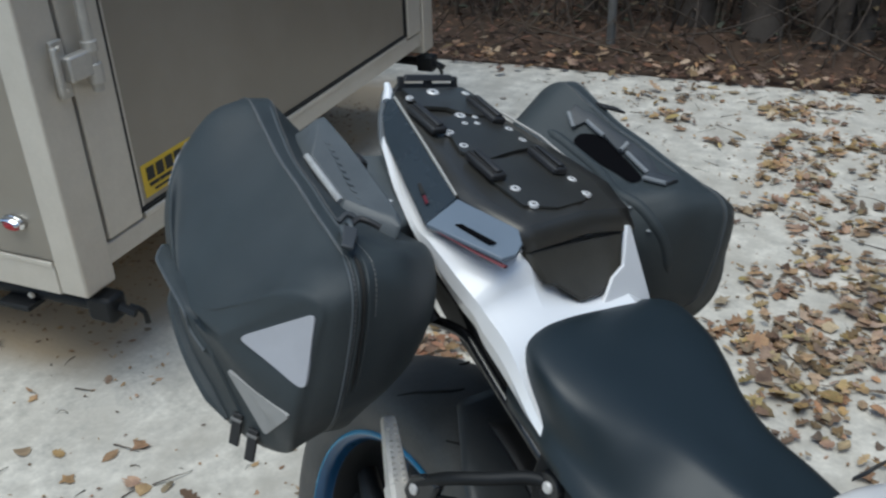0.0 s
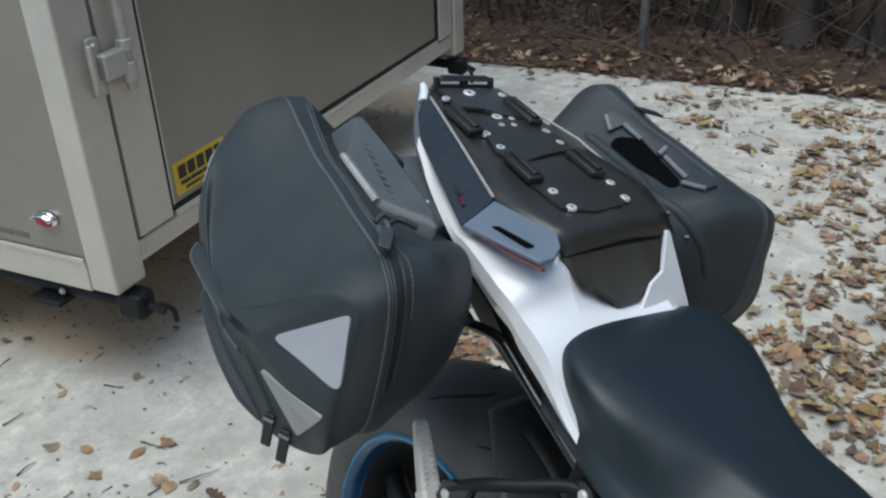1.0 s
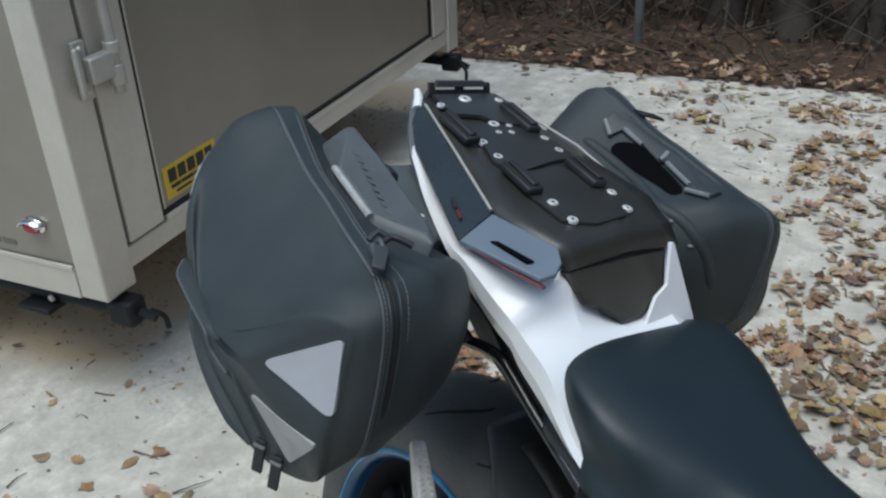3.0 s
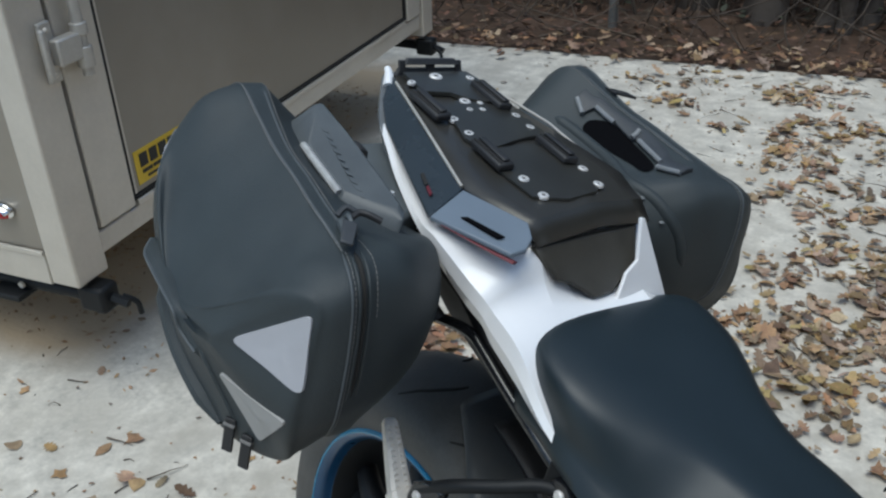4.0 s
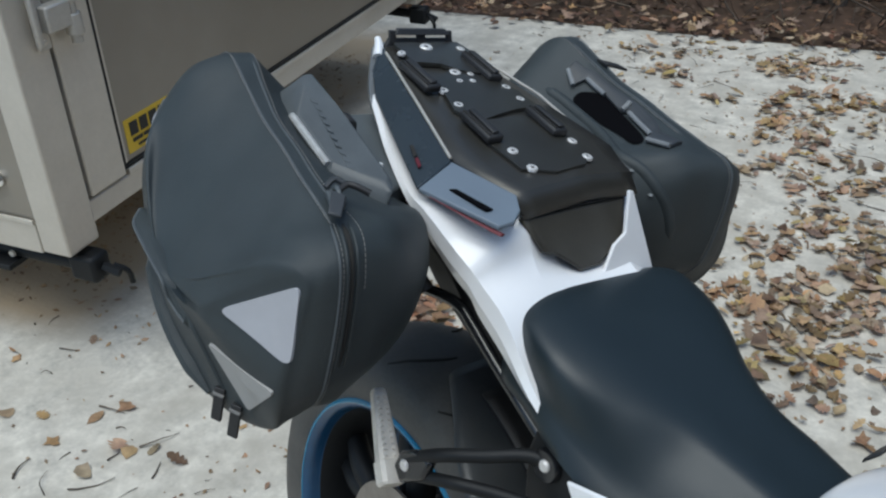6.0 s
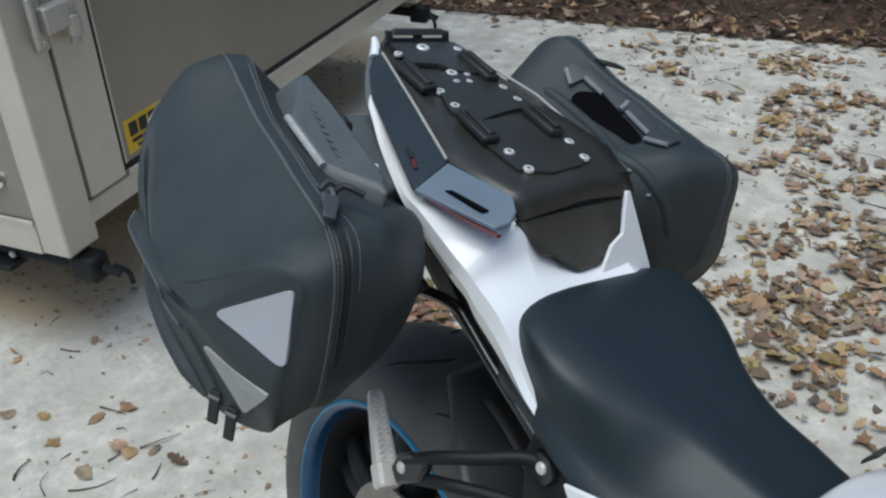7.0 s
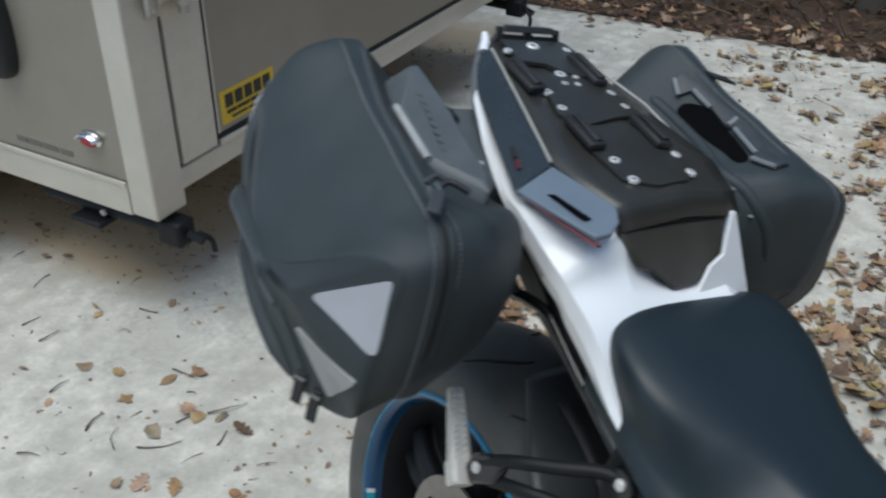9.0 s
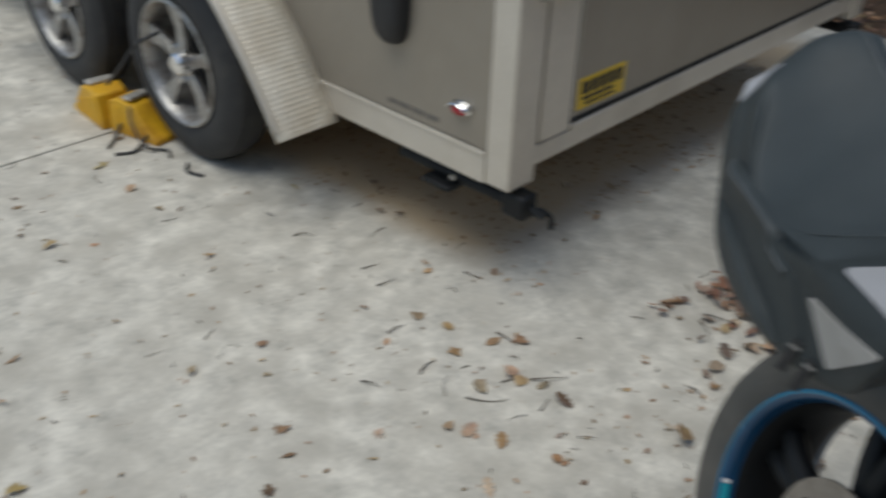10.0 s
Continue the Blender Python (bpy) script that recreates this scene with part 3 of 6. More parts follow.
# trunks at the front of the woods: place and radius
TRUNKS = ((0.81, 4.0, 0.085), (1.18, 3.82, 0.080), (1.48, 3.72, 0.035), (1.57, 3.70, 0.030), (1.68, 3.85, 0.045), (0.20, 4.1, 0.03), (-0.15, 4.3, 0.06), (2.05, 3.9, 0.09), (0.62, 4.5, 0.05))


def build_woods():
    rng = random.Random(5)
    rows = []
    for _ in range(1500):
        x, d = rng.uniform(-4.5, 6.5), 0.25 + rng.random() ** 1.3 * 3.5
        y = slab_edge(x) + d
        up = rng.uniform(0.0, 1.3)
        a = rng.uniform(0, 2 * math.pi)
        rows.append(((x, y, d * 0.03 - 0.02), (math.cos(a), math.sin(a), up), rng.uniform(0.25, 0.9), rng.uniform(0.002, 0.006), rng.uniform(-0.25, 0.25)))
    # upright stems of the thicket
    for _ in range(900):
        x, d = rng.uniform(-4.5, 6.5), 0.75 + rng.random() ** 1.2 * 2.6
        rows.append(((x, slab_edge(x) + d, d * 0.03 - 0.03), (rng.gauss(0, 0.22), rng.gauss(0, 0.18), 1.0), rng.uniform(0.5, 1.6), rng.uniform(0.003, 0.012), rng.uniform(-0.08, 0.08)))
    twigs("undergrowth_twigs", rows, "twig", "tangle of bare dark twigs and saplings in the woods", "undergrowth")
    spots, dark = [], []
    while len(spots) < 7000:
        x, d = rng.uniform(-4.5, 6.5), 0.75 + rng.random() * 3.0
        y = slab_edge(x) + d
        if noise.noise((x * 1.9, y * 1.9, 1.0)) > rng.uniform(-0.45, 0.25):
            (dark if noise.noise((x * 1.3, y * 1.3, 9.0)) > rng.uniform(-0.5, 0.2) else spots).append((x, y, 0.02 * d + rng.random() ** 1.3 * 0.95, rng.uniform(0.03, 0.075)))
    for cx, cz, r, n in ((1.02, 0.46, 0.13, 90), (1.55, 0.50, 0.16, 110), (1.72, 0.46, 0.12, 70), (2.05, 0.42, 0.16, 110), (1.28, 0.44, 0.10, 50), (0.72, 0.36, 0.14, 60)):
        for _ in range(n):
            spots.append((rng.gauss(cx, r), rng.gauss(3.85, 0.12), max(0.05, rng.gauss(cz, r * 1.1)), rng.uniform(0.03, 0.07)))
    leaves("undergrowth_leaves", spots, "brush", "withered leaves still hanging in the undergrowth", "undergrowth")
    leaves("evergreen_brush", dark, "brush_green", "dark green leaves of low evergreen brush", "undergrowth")
    for x, y, r in TRUNKS + ((1.55, 5.3, 0.13), (2.35, 4.9, 0.075), (2.75, 5.6, 0.16), (0.85, 5.9, 0.11), (3.5, 4.7, 0.12), (-0.9, 5.4, 0.14), (-2.4, 4.8, 0.12), (4.6, 5.8, 0.17), (0.1, 4.5, 0.05), (3.0, 4.2, 0.03), (-3.8, 6.2, 0.18), (5.8, 4.9, 0.1), (2.0, 7.2, 0.2), (0.2, 7.4, 0.17), (3.9, 7.6, 0.2)):
        tree = tagged(empty("tree", pose(x, y, 0)), "bare grey-brown woodland tree trunk standing in leaf litter", "tree", group="trees in the woods")
        lean = (rng.uniform(-0.04, 0.04), rng.uniform(-0.04, 0.04))
        path, rad = [], []
        for k in range(9):
            t = k / 8
            h = -0.1 + 7 * t
            path.append((lean[0] * h + 0.05 * math.sin(3 * t + x), lean[1] * h + 0.05 * math.cos(2.4 * t + y), h))
            rad.append(r * ((1.55 if k == 0 else 1.0) - 0.6 * t))
        part("trunk", tube(catmull(path, 3), [float(v) for v in np.interp(np.linspace(0, 8, 25), range(9), rad)], 12), "bark", tree)
        for _ in range(4):
            k = rng.randint(3, 7)
            a = rng.uniform(0, 2 * math.pi)
            p = Vector(path[k])
            reach = rng.uniform(0.7, 1.6)
            limb = [p, p + Vector((math.cos(a) * 0.4, math.sin(a) * 0.4, 0.35)) * reach, p + Vector((math.cos(a + 0.3), math.sin(a + 0.3), 0.8)) * reach]
            part("limb", tube(catmull(limb, 4), [r * 0.3 * (1 - 0.09 * q) for q in range(9)], 7), "bark", tree)
    # a dark sheet for the far woods, added beyond the view to block low sky
    bm = bmesh.new()
    rows = []
    for k in range(61):
        t = k / 60
        a = radians(97 - 109 * t)
        x, y = 1.5 + 10.5 * math.cos(a), 0.5 + 9.5 * math.sin(a)
        h = 5.2 + 1.2 * noise.noise((t * 9, 0.5, 0.0)) + 0.8 * noise.noise((t * 31, 2.5, 0.0))
        rows.append([bm.verts.new((x + 0.5 * noise.noise((t * 14, z, 7.0)), y + 0.5 * noise.noise((t * 14, z, 3.0)), h * z)) for z in (-0.02, 0.1, 0.25, 0.4, 0.55, 0.7, 0.85, 1.0)])
    for r0, r1 in zip(rows, rows[1:]):
        for q in range(7):
            bm.faces.new((r0[q], r0[q + 1], r1[q + 1], r1[q]))
    tagged(part("backdrop", bm, "far_woods"), "dark sheet for the far woods, added to block low sky", "woods", kind="structure")
    post = tagged(empty("fence_post", pose(0.475, 3.46, 0)), "thin grey metal post standing at the edge of the woods", "post")
    part("pole", tube([(0, 0, -0.2), (0.0, 0, 0.6), (0.0, 0, 1.5)], 0.024, 14), "pole", post)
    part("cap", lathe([(0.0, 1.53), (0.018, 1.525), (0.027, 1.51), (0.027, 1.495)], 14, "z"), "pole", post)
    log = [(2.6, 3.55, 0.04), (3.1, 3.6, 0.09), (3.7, 3.5, 0.10), (4.3, 3.62, 0.05)]
    tagged(part("fallen_branch", tube(catmull(log, 5), [0.022 - 0.0008 * q for q in range(16)], 8), "bark"), "pale fallen branch lying in the leaf litter", "branch")


# ---- the trailer ----
LENGTH, WIDTH, TOP = 4.3, 2.11, 2.45


def trailer_wheel(tr, hx):
    w = empty("wheel")
    w.parent = tr
    w.location = (hx, -0.085, 0.33)
    y0, y1 = -0.075, 0.08
    prof = [(0.197, y0 + 0.012), (0.215, y0 + 0.002), (0.245, y0 - 0.004), (0.285, y0 + 0.004), (0.312, y0 + 0.018), (0.3235, y0 + 0.032), (0.3235, y0 + 0.05), (0.328, y0 + 0.052), (0.33, 0.0),
            (0.328, y1 - 0.052), (0.3235, y1 - 0.05), (0.3235, y1 - 0.032), (0.312, y1 - 0.018), (0.285, y1 - 0.004), (0.245, y1 + 0.004), (0.197, y1 - 0.012)]
    part("tyre", lathe(prof, 72, "y"), "rubber", w, angle=35)
    rim = part("rim", lathe([(0.204, y0 + 0.004), (0.207, y0 - 0.002), (0.199, y0 - 0.006), (0.190, y0 + 0.002), (0.182, y0 + 0.03), (0.178, y1 - 0.02), (0.165, y1 - 0.01)], 64, "y"), "rim_silver", w)
    part("hub", lathe([(0.0, 0.03), (0.155, 0.03), (0.175, 0.05)], 32, "y"), "steel_black", w)
    for k in range(5):
        a = 2 * math.pi * k / 5 + 0.3
        bm = bmesh.new()
        ca, sa = math.cos(a), math.sin(a)

        def at(r, s, h):
            return (r * ca - s * sa, h, r * sa + s * ca)
        outline = [at(0.03, -0.026, 0), at(0.11, -0.019, 0), at(0.188, -0.036, 0), at(0.192, 0.0, 0), at(0.188, 0.036, 0), at(0.11, 0.019, 0), at(0.03, 0.026, 0)]
        lift = [-0.048, -0.05, -0.062, -0.062, -0.062, -0.05, -0.048]
        add_prism(bm, [(p[0], h, p[2]) for p, h in zip(outline, lift)], (0, 0.022, 0))
        part("spoke", bm, "rim_silver", rim, bevel=0.004)
    cap = part("centre_cap", lathe([(0.0, -0.082), (0.028, -0.080), (0.036, -0.072), (0.038, -0.03)], 24, "y"), "chrome", w, "bright chrome centre cap")
    for k in range(5):
        a = 2 * math.pi * k / 5 + 0.93
        bm = lathe([(0.0, -0.066), (0.009, -0.064), (0.010, -0.04)], 6, "y", (0.057 * math.cos(a), 0, 0.057 * math.sin(a)))
        part("lug_nut", bm, "chrome", rim)


def build_trailer():
    tr = tagged(empty("enclosed_trailer"), "tan enclosed cargo trailer with aluminium corner posts and tandem wheels", "trailer")
    side = part("side_wall", box((-LENGTH, 0.006, 0.39), (-0.078, 0.045, TOP - 0.1)), "skin", tr, "tan painted sheet side wall")
    part("side_wall", box((-LENGTH, WIDTH - 0.045, 0.39), (-0.078, WIDTH - 0.006, TOP - 0.1)), "skin", tr, "tan painted sheet side wall")
    part("front_wall", box((-LENGTH - 0.04, 0.0, 0.31), (-LENGTH, WIDTH, TOP)), "skin", tr)
    part("roof", box((-LENGTH - 0.05, -0.01, TOP), (0.0, WIDTH + 0.01, TOP + 0.04)), "alu", tr, bevel=0.01)
    part("floor_pan", box((-LENGTH, 0.052, 0.365), (-0.072, WIDTH - 0.052, 0.388)), "galv", tr)
    for y0 in (0.0, WIDTH - 0.10):
        part("corner_post", box((-0.08, y0, 0.312), (0.0, y0 + 0.10, TOP)), "alu", tr, "mill-finish aluminium corner post", bevel=0.006, segments=3)
    for y0, y1 in ((0.0, 0.05), (WIDTH - 0.05, WIDTH)):
        part("side_rail", box((-LENGTH, y0, 0.308), (-0.082, y1, 0.388)), "alu", tr, bevel=0.003)
        part("rail_lip", box((-LENGTH, y0 - 0.004 if y0 == 0 else y1 - 0.002, 0.385), (-0.082, y0 + 0.002 if y0 == 0 else y1 + 0.004, 0.397)), "alu", tr, bevel=0.001)
    part("rear_sill", box((-0.07, 0.102, 0.346), (-0.014, WIDTH - 0.102, 0.402)), "alu", tr, bevel=0.004)
    part("header", box((-0.07, 0.102, TOP - 0.14), (-0.006, WIDTH - 0.102, TOP - 0.002)), "alu", tr, bevel=0.004)
    # rear door: aluminium frame round a tan sheet, with dark seals
    door = part("rear_door", box((-0.05, 0.258, 0.433), (-0.016, WIDTH - 0.258, TOP - 0.26)), "skin", tr, "tan sheet rear ramp door")
    for lo, hi in (((-0.055, 0.114, 0.412), (-0.004, 0.236, TOP - 0.15)), ((-0.055, WIDTH - 0.236, 0.412), (-0.004, WIDTH - 0.114, TOP - 0.15)),
                   ((-0.055, 0.238, TOP - 0.25), (-0.004, WIDTH - 0.238, TOP - 0.15))):
        part("door_frame", box(lo, hi), "alu", door, bevel=0.004)
    for lo, hi in (((-0.05, 0.239, 0.42), (-0.010, 0.248, TOP - 0.26)), ((-0.05, WIDTH - 0.248, 0.42), (-0.010, WIDTH - 0.239, TOP - 0.26)), ((-0.05, 0.25, 0.421), (-0.010, WIDTH - 0.25, 0.429))):
        part("seal", box(lo, hi), "gap", door)
    part("edge_trim", box((-0.05, 0.250, 0.434), (-0.012, 0.257, TOP - 0.27)), "alu", door, bevel=0.001)
    part("edge_trim", box((-0.05, 0.25, 0.404), (-0.006, WIDTH - 0.25, 0.4195)), "alu", door, bevel=0.002)
    part("door_gap", box((-0.06, 0.1005, 0.405), (-0.03, 0.1135, TOP - 0.15)), "gap", tr)
    # bar lock across the door's edge
    lock = part("bar_lock", box((0.0005, 0.062, 0.778), (0.012, 0.096, 0.905)), "galv", tr, "galvanised bar lock hinge and rod", bevel=0.003)
    part("keeper", box((0.004, 0.080, 0.812), (0.034, 0.150, 0.868)), "galv", lock, bevel=0.005)
    part("keeper_lip", box((0.012, 0.052, 0.79), (0.026, 0.066, 0.895)), "galv", lock, bevel=0.004)
    part("rod", tube([(0.022, 0.158, 0.772), (0.022, 0.158, 1.4), (0.022, 0.158, 2.2)], 0.0125, 16), "galv", lock)
    part("collar", tube([(0.022, 0.158, 0.79), (0.022, 0.158, 0.835)], 0.019, 16), "galv", lock, bevel=0.002)
    part("collar", tube([(0.022, 0.158, 0.86), (0.022, 0.158, 0.885)], 0.018, 16), "galv", lock, bevel=0.002)
    part("guide", box((-0.004, 0.135, 1.5), (0.036, 0.181, 1.56)), "galv", lock, bevel=0.004)
    for z in (0.795, 0.888):
        part("rivet", lathe([(0.0, 0.0175), (0.004, 0.0165), (0.0065, 0.012)], 12, "x", (0, 0.079, z)), "alu", lock)
    # dealer's sticker: plain bars stand for its words
    sticker = part("sticker", box((-0.0165, 0.272, 0.447), (-0.0145, 0.482, 0.533)), "sticker", tr, "bright yellow dealer sticker with black bars")
    bm = bmesh.new()
    letters = [(0.010 + 0.037 * k, 0.010 + 0.037 * k + 0.029, 0.043, 0.034) for k in range(5)]
    small = [(0.014, 0.05, 0.026, 0.009), (0.054, 0.10, 0.026, 0.009), (0.104, 0.15, 0.026, 0.009), (0.03, 0.09, 0.011, 0.006), (0.096, 0.16, 0.011, 0.006)]
    add_bars(bm, (-0.0145, 0.279, 0.445), (0, 1, 0), (0, 0, 1), (1, 0, 0), letters + small, 1)
    part("print", bm, "ink", sticker, smooth=False)
    # marker lamp and the maker's line on the side wall
    lamp = part("marker_lamp", lathe([(0.0, -0.0), (0.030, 0.0), (0.031, 0.006), (0.024, 0.012)], 28, "y"), "chrome", tr, "oval red marker lamp in a chrome hood")
    lamp.location, lamp.scale = (-0.170, 0.004, 0.487), (1.15, -1.0, 0.62)
    lens = part("lens", lathe([(0.0, 0.022), (0.012, 0.020), (0.021, 0.014), (0.024, 0.008)], 24, "y", (0.0, 0, -0.006)), "red_lens", lamp)
    hood = bmesh.new()
    arc = [(0.031 * math.cos(a), 0.0, 0.031 * math.sin(a)) for a in np.linspace(0.15, math.pi - 0.15, 14)]
    front = [(0.026 * math.cos(a), 0.026, 0.026 * math.sin(a) - 0.002) for a in np.linspace(0.15, math.pi - 0.15, 14)]
    va, vb = [hood.verts.new(p) for p in arc], [hood.verts.new(p) for p in front]
    for k in range(13):
        hood.faces.new((va[k], va[k + 1], vb[k + 1], vb[k]))
    hood = part("hood", hood, "chrome", lamp)
    hood.modifiers.new("thickness", "SOLIDIFY").thickness = 0.003
    bm = add_bars(bmesh.new(), (-0.44, 0.006, 0.418), (1, 0, 0), (0, 0, 1), (0, -1, 0), [(0.0, 0.035, 0, 0.014), (0.040, 0.085, 0, 0.014), (0.091, 0.14, 0, 0.014), (0.147, 0.19, 0, 0.014)], 2)
    part("maker_print", bm, "ink_grey", side, smooth=False)
    # flow-through vent, a black scoop
    rings = []
    for s, out in ((1.0, 0.0), (0.97, -0.018), (0.86, -0.036), (0.6, -0.046), (0.25, -0.049)):
        ring = []
        for k in range(12):
            a = 2 * math.pi * k / 12
            ring.append((-0.415 + 0.062 * s * math.copysign(abs(math.cos(a)) ** 0.8, math.cos(a)), 0.005 + out, 0.72 + 0.135 * s * math.copysign(abs(math.sin(a)) ** 0.8, math.sin(a)) - (1 - s) * 0.02))
        rings.append(ring)
    part("side_vent", spline_loft(rings, 3, 3), "plastic_dark", tr, "black plastic scoop vent")
    # tandem fender with ribbed sloping ends
    profile = [(-0.655, 0.285), (-0.70, 0.36), (-0.80, 0.50), (-0.93, 0.645), (-1.02, 0.71), (-1.14, 0.735), (-1.65, 0.74), (-2.20, 0.735), (-2.32, 0.71), (-2.41, 0.645), (-2.54, 0.50), (-2.64, 0.36), (-2.685, 0.285)]
    path = catmull(profile, 14)
    far = [0.0]
    for a, b in zip(path, path[1:]):
        far.append(far[-1] + float(np.linalg.norm(np.array(b) - np.array(a))))
    P = np.array(path)
    bm = bmesh.new()
    rows = []
    steps = int(far[-1] / 0.005)
    for k in range(steps + 1):
        d = far[-1] * k / steps
        x, z = float(np.interp(d, far, P[:, 0])), float(np.interp(d, far, P[:, 1]))
        x2, z2 = float(np.interp(d + 0.01, far, P[:, 0])), float(np.interp(d + 0.01, far, P[:, 1]))
        n0 = Vector((x2 - x, z2 - z)).normalized() if k < steps - 2 else Vector((0, -1))
        end = min(d, far[-1] - d) < 0.62
        rib = -0.0011 if end and k % 3 == 0 else 0.0
        px, pz = x - n0[1] * rib, z + n0[0] * rib
        rows.append([bm.verts.new((px, y, pz)) for y in (0.004, -0.07, -0.14, -0.205)])
    for a, b in zip(rows, rows[1:]):
        for i in range(3):
            bm.faces.new((a[i], a[i + 1], b[i + 1], b[i]))
    fender = part("fender", bm, "alu_dull", tr, "weathered ribbed aluminium tandem fender", angle=20)
    fender.modifiers.new("thickness", "SOLIDIFY").thickness = 0.004
    part("fender_lip", tube([(x, -0.208, z + 0.002) for x, z in path[5:-5:3]], 0.008, 10), "alu", fender)
    bm = bmesh.new()
    sk = [(x, -0.207, z) for x, z in path[4:-4:4]]
    lowp = [(x, -0.207, z - 0.03) for x, z in path[4:-4:4]]
    va, vb = [bm.verts.new(p) for p in sk], [bm.verts.new(p) for p in lowp]
    for k in range(len(sk) - 1):
        bm.faces.new((va[k], va[k + 1], vb[k + 1], vb[k]))
    skirt = part("skirt", bm, "alu_dull", fender)
    skirt.modifiers.new("thickness", "SOLIDIFY").thickness = 0.004
    for hx in (-1.25, -2.08):
        trailer_wheel(tr, hx)
        part("axle", tube([(hx, 0.0, 0.33), (hx, WIDTH, 0.33)], 0.03, 12), "steel_black", tr)
    # the wheels on the other side
    for hx in (-1.25, -2.08):
        part("far_tyre", lathe([(0.19, WIDTH), (0.31, WIDTH + 0.01), (0.33, WIDTH + 0.04), (0.33, WIDTH + 0.12), (0.31, WIDTH + 0.15), (0.19, WIDTH + 0.155)], 40, "y", (hx, 0, 0.33)), "rubber", tr)
    # stabiliser jacks folded under the rear corners
    for y0, s in ((0.045, 1), (WIDTH - 0.045, -1)):
        jack = part("stabiliser_jack", tube([(-0.42, y0, 0.268), (-0.05, y0 + s * 0.01, 0.262), (0.015, y0 + s * 0.014, 0.258)], 0.019, 12), "steel_black", tr, "folded black steel stabiliser jack")
        part("jack_head", box((-0.045, y0 - 0.03 + s * 0.012, 0.228), (0.03, y0 + 0.03 + s * 0.012, 0.296)), "steel_black", jack, bevel=0.01)
        part("crank_nut", tube([(0.03, y0 + s * 0.014, 0.262), (0.07, y0 + s * 0.02, 0.25)], 0.012, 6), "steel_black", jack)
        part("hook", tube(catmull([(0.045, y0 + s * 0.03, 0.26), (0.07, y0 + s * 0.045, 0.24), (0.072, y0 + s * 0.05, 0.205)], 4), 0.007, 8), "steel_black", jack)
        part("jack_foot", box((-0.30, y0 - 0.05, 0.235), (-0.20, y0 + 0.05, 0.25)), "steel_black", jack, bevel=0.003)
        part("jack_bolt", lathe([(0.0, -0.008), (0.008, -0.006), (0.009, 0.0)], 8, "y", (-0.21, y0 - 0.02, 0.268)), "galv", jack)
    return tr


def build_chock():
    """A yellow wedge with a ribbed slope and a dark cord, set against the tandem tyres."""
    for x, y, turn, size in ((-1.52, -0.165, 12, 1.0), (-1.75, -0.20, 176, 1.05)):
        ch = tagged(empty("wheel_chock", pose(x, y, 0, 0, 0, turn) @ Matrix.Scale(size, 4)), "bright yellow plastic wheel chock against a trailer tyre", "wheel chock", group="chocks at the trailer wheels")
        bm = bmesh.new()
        slope = [(-0.11, 0.0), (0.12, 0.0), (0.12, 0.02), (0.085, 0.04), (0.05, 0.085), (0.02, 0.12), (-0.05, 0.135), (-0.10, 0.12), (-0.11, 0.03)]
        add_prism(bm, [(px, -0.055, pz) for px, pz in slope], (0, 0.11, 0))
        body = part("wedge", bm, "yellow", ch, bevel=0.006)
        for k in range(3):
            part("rib", box((-0.07 + 0.06 * k, -0.059, 0.015), (-0.055 + 0.06 * k, 0.059, 0.105 - 0.02 * k)), "yellow", body, bevel=0.002)
        part("grip", box((-0.04, -0.045, 0.132), (0.0, 0.045, 0.146)), "galv", ch, bevel=0.004)
        part("cord", tube(catmull([(0.0, -0.05, 0.12), (0.05, -0.09, 0.08), (0.12, -0.10, 0.02), (0.17, -0.06, 0.006), (0.22, -0.09, 0.006)], 6), 0.005, 6), "plastic_dark", ch)
    # a dark tie cord from the chocks up through the wheel, its ends on the ground
    cord = tagged(empty("tie_cord", pose(-1.52, -0.22, 0.0)), "thin black cord tied from wheel chock to wheel", "cord")
    for path in (((-0.11, 0.0, 0.165), (0.01, 0.0, 0.262), (0.08, 0.02, 0.341), (0.145, 0.03, 0.386), (0.187, 0.06, 0.412)),
                 ((0.045, 0.10, 0.075), (0.08, 0.02, 0.03), (0.115, -0.05, 0.006), (0.09, -0.11, 0.005)),
                 ((-0.05, 0.0, 0.05), (-0.02, -0.05, 0.006), (0.03, -0.10, 0.005)),
                 ((0.31, 0.03, 0.005), (0.36, 0.0, 0.006), (0.42, 0.02, 0.005))):
        part("strand", tube(catmull(path, 6), 0.006, 7), "plastic_dark", cord)

# ---- the motorcycle, leaning on its stand ----
BIKE = pose(1.0403, -0.5123, 0.0, -12.0, 0.0, -33.4)
RIGHT_BAG = pose(1.0289, -0.5044, 0.0, -12.0, 0.0, -37.4)
LEFT_BAG = BIKE @ pose(-0.08, -0.03, 0.004)
RACK_Z, RACK_SLOPE = 0.982, -0.18


def rack_z(x):
    return RACK_Z + RACK_SLOPE * x


def seat_ring(x, edge, flank, far, zt, zb):
    """Across the seat: a flat top to its edge, then a flank falling outwards."""
    d = flank - edge
    right = [(0.0, zt), (0.50 * edge, zt), (0.76 * edge, zt - 0.0035), (0.94 * edge, zt - 0.0125), (edge + 0.28 * d, zt - 0.0300), (edge + 0.66 * d, zt - 0.056), (flank, zb)]
    left = [(0.5 * far, zt), (0.80 * far, zt - 0.003), (0.95 * far, zt - 0.012), (far + 0.003, zt - 0.032), (far + 0.009, zt - 0.060), (far + 0.012, zb)]
    return [(x, -y, z) for y, z in right] + [(x, 0.0, zb)] + [(x, y, z) for y, z in left[::-1]]


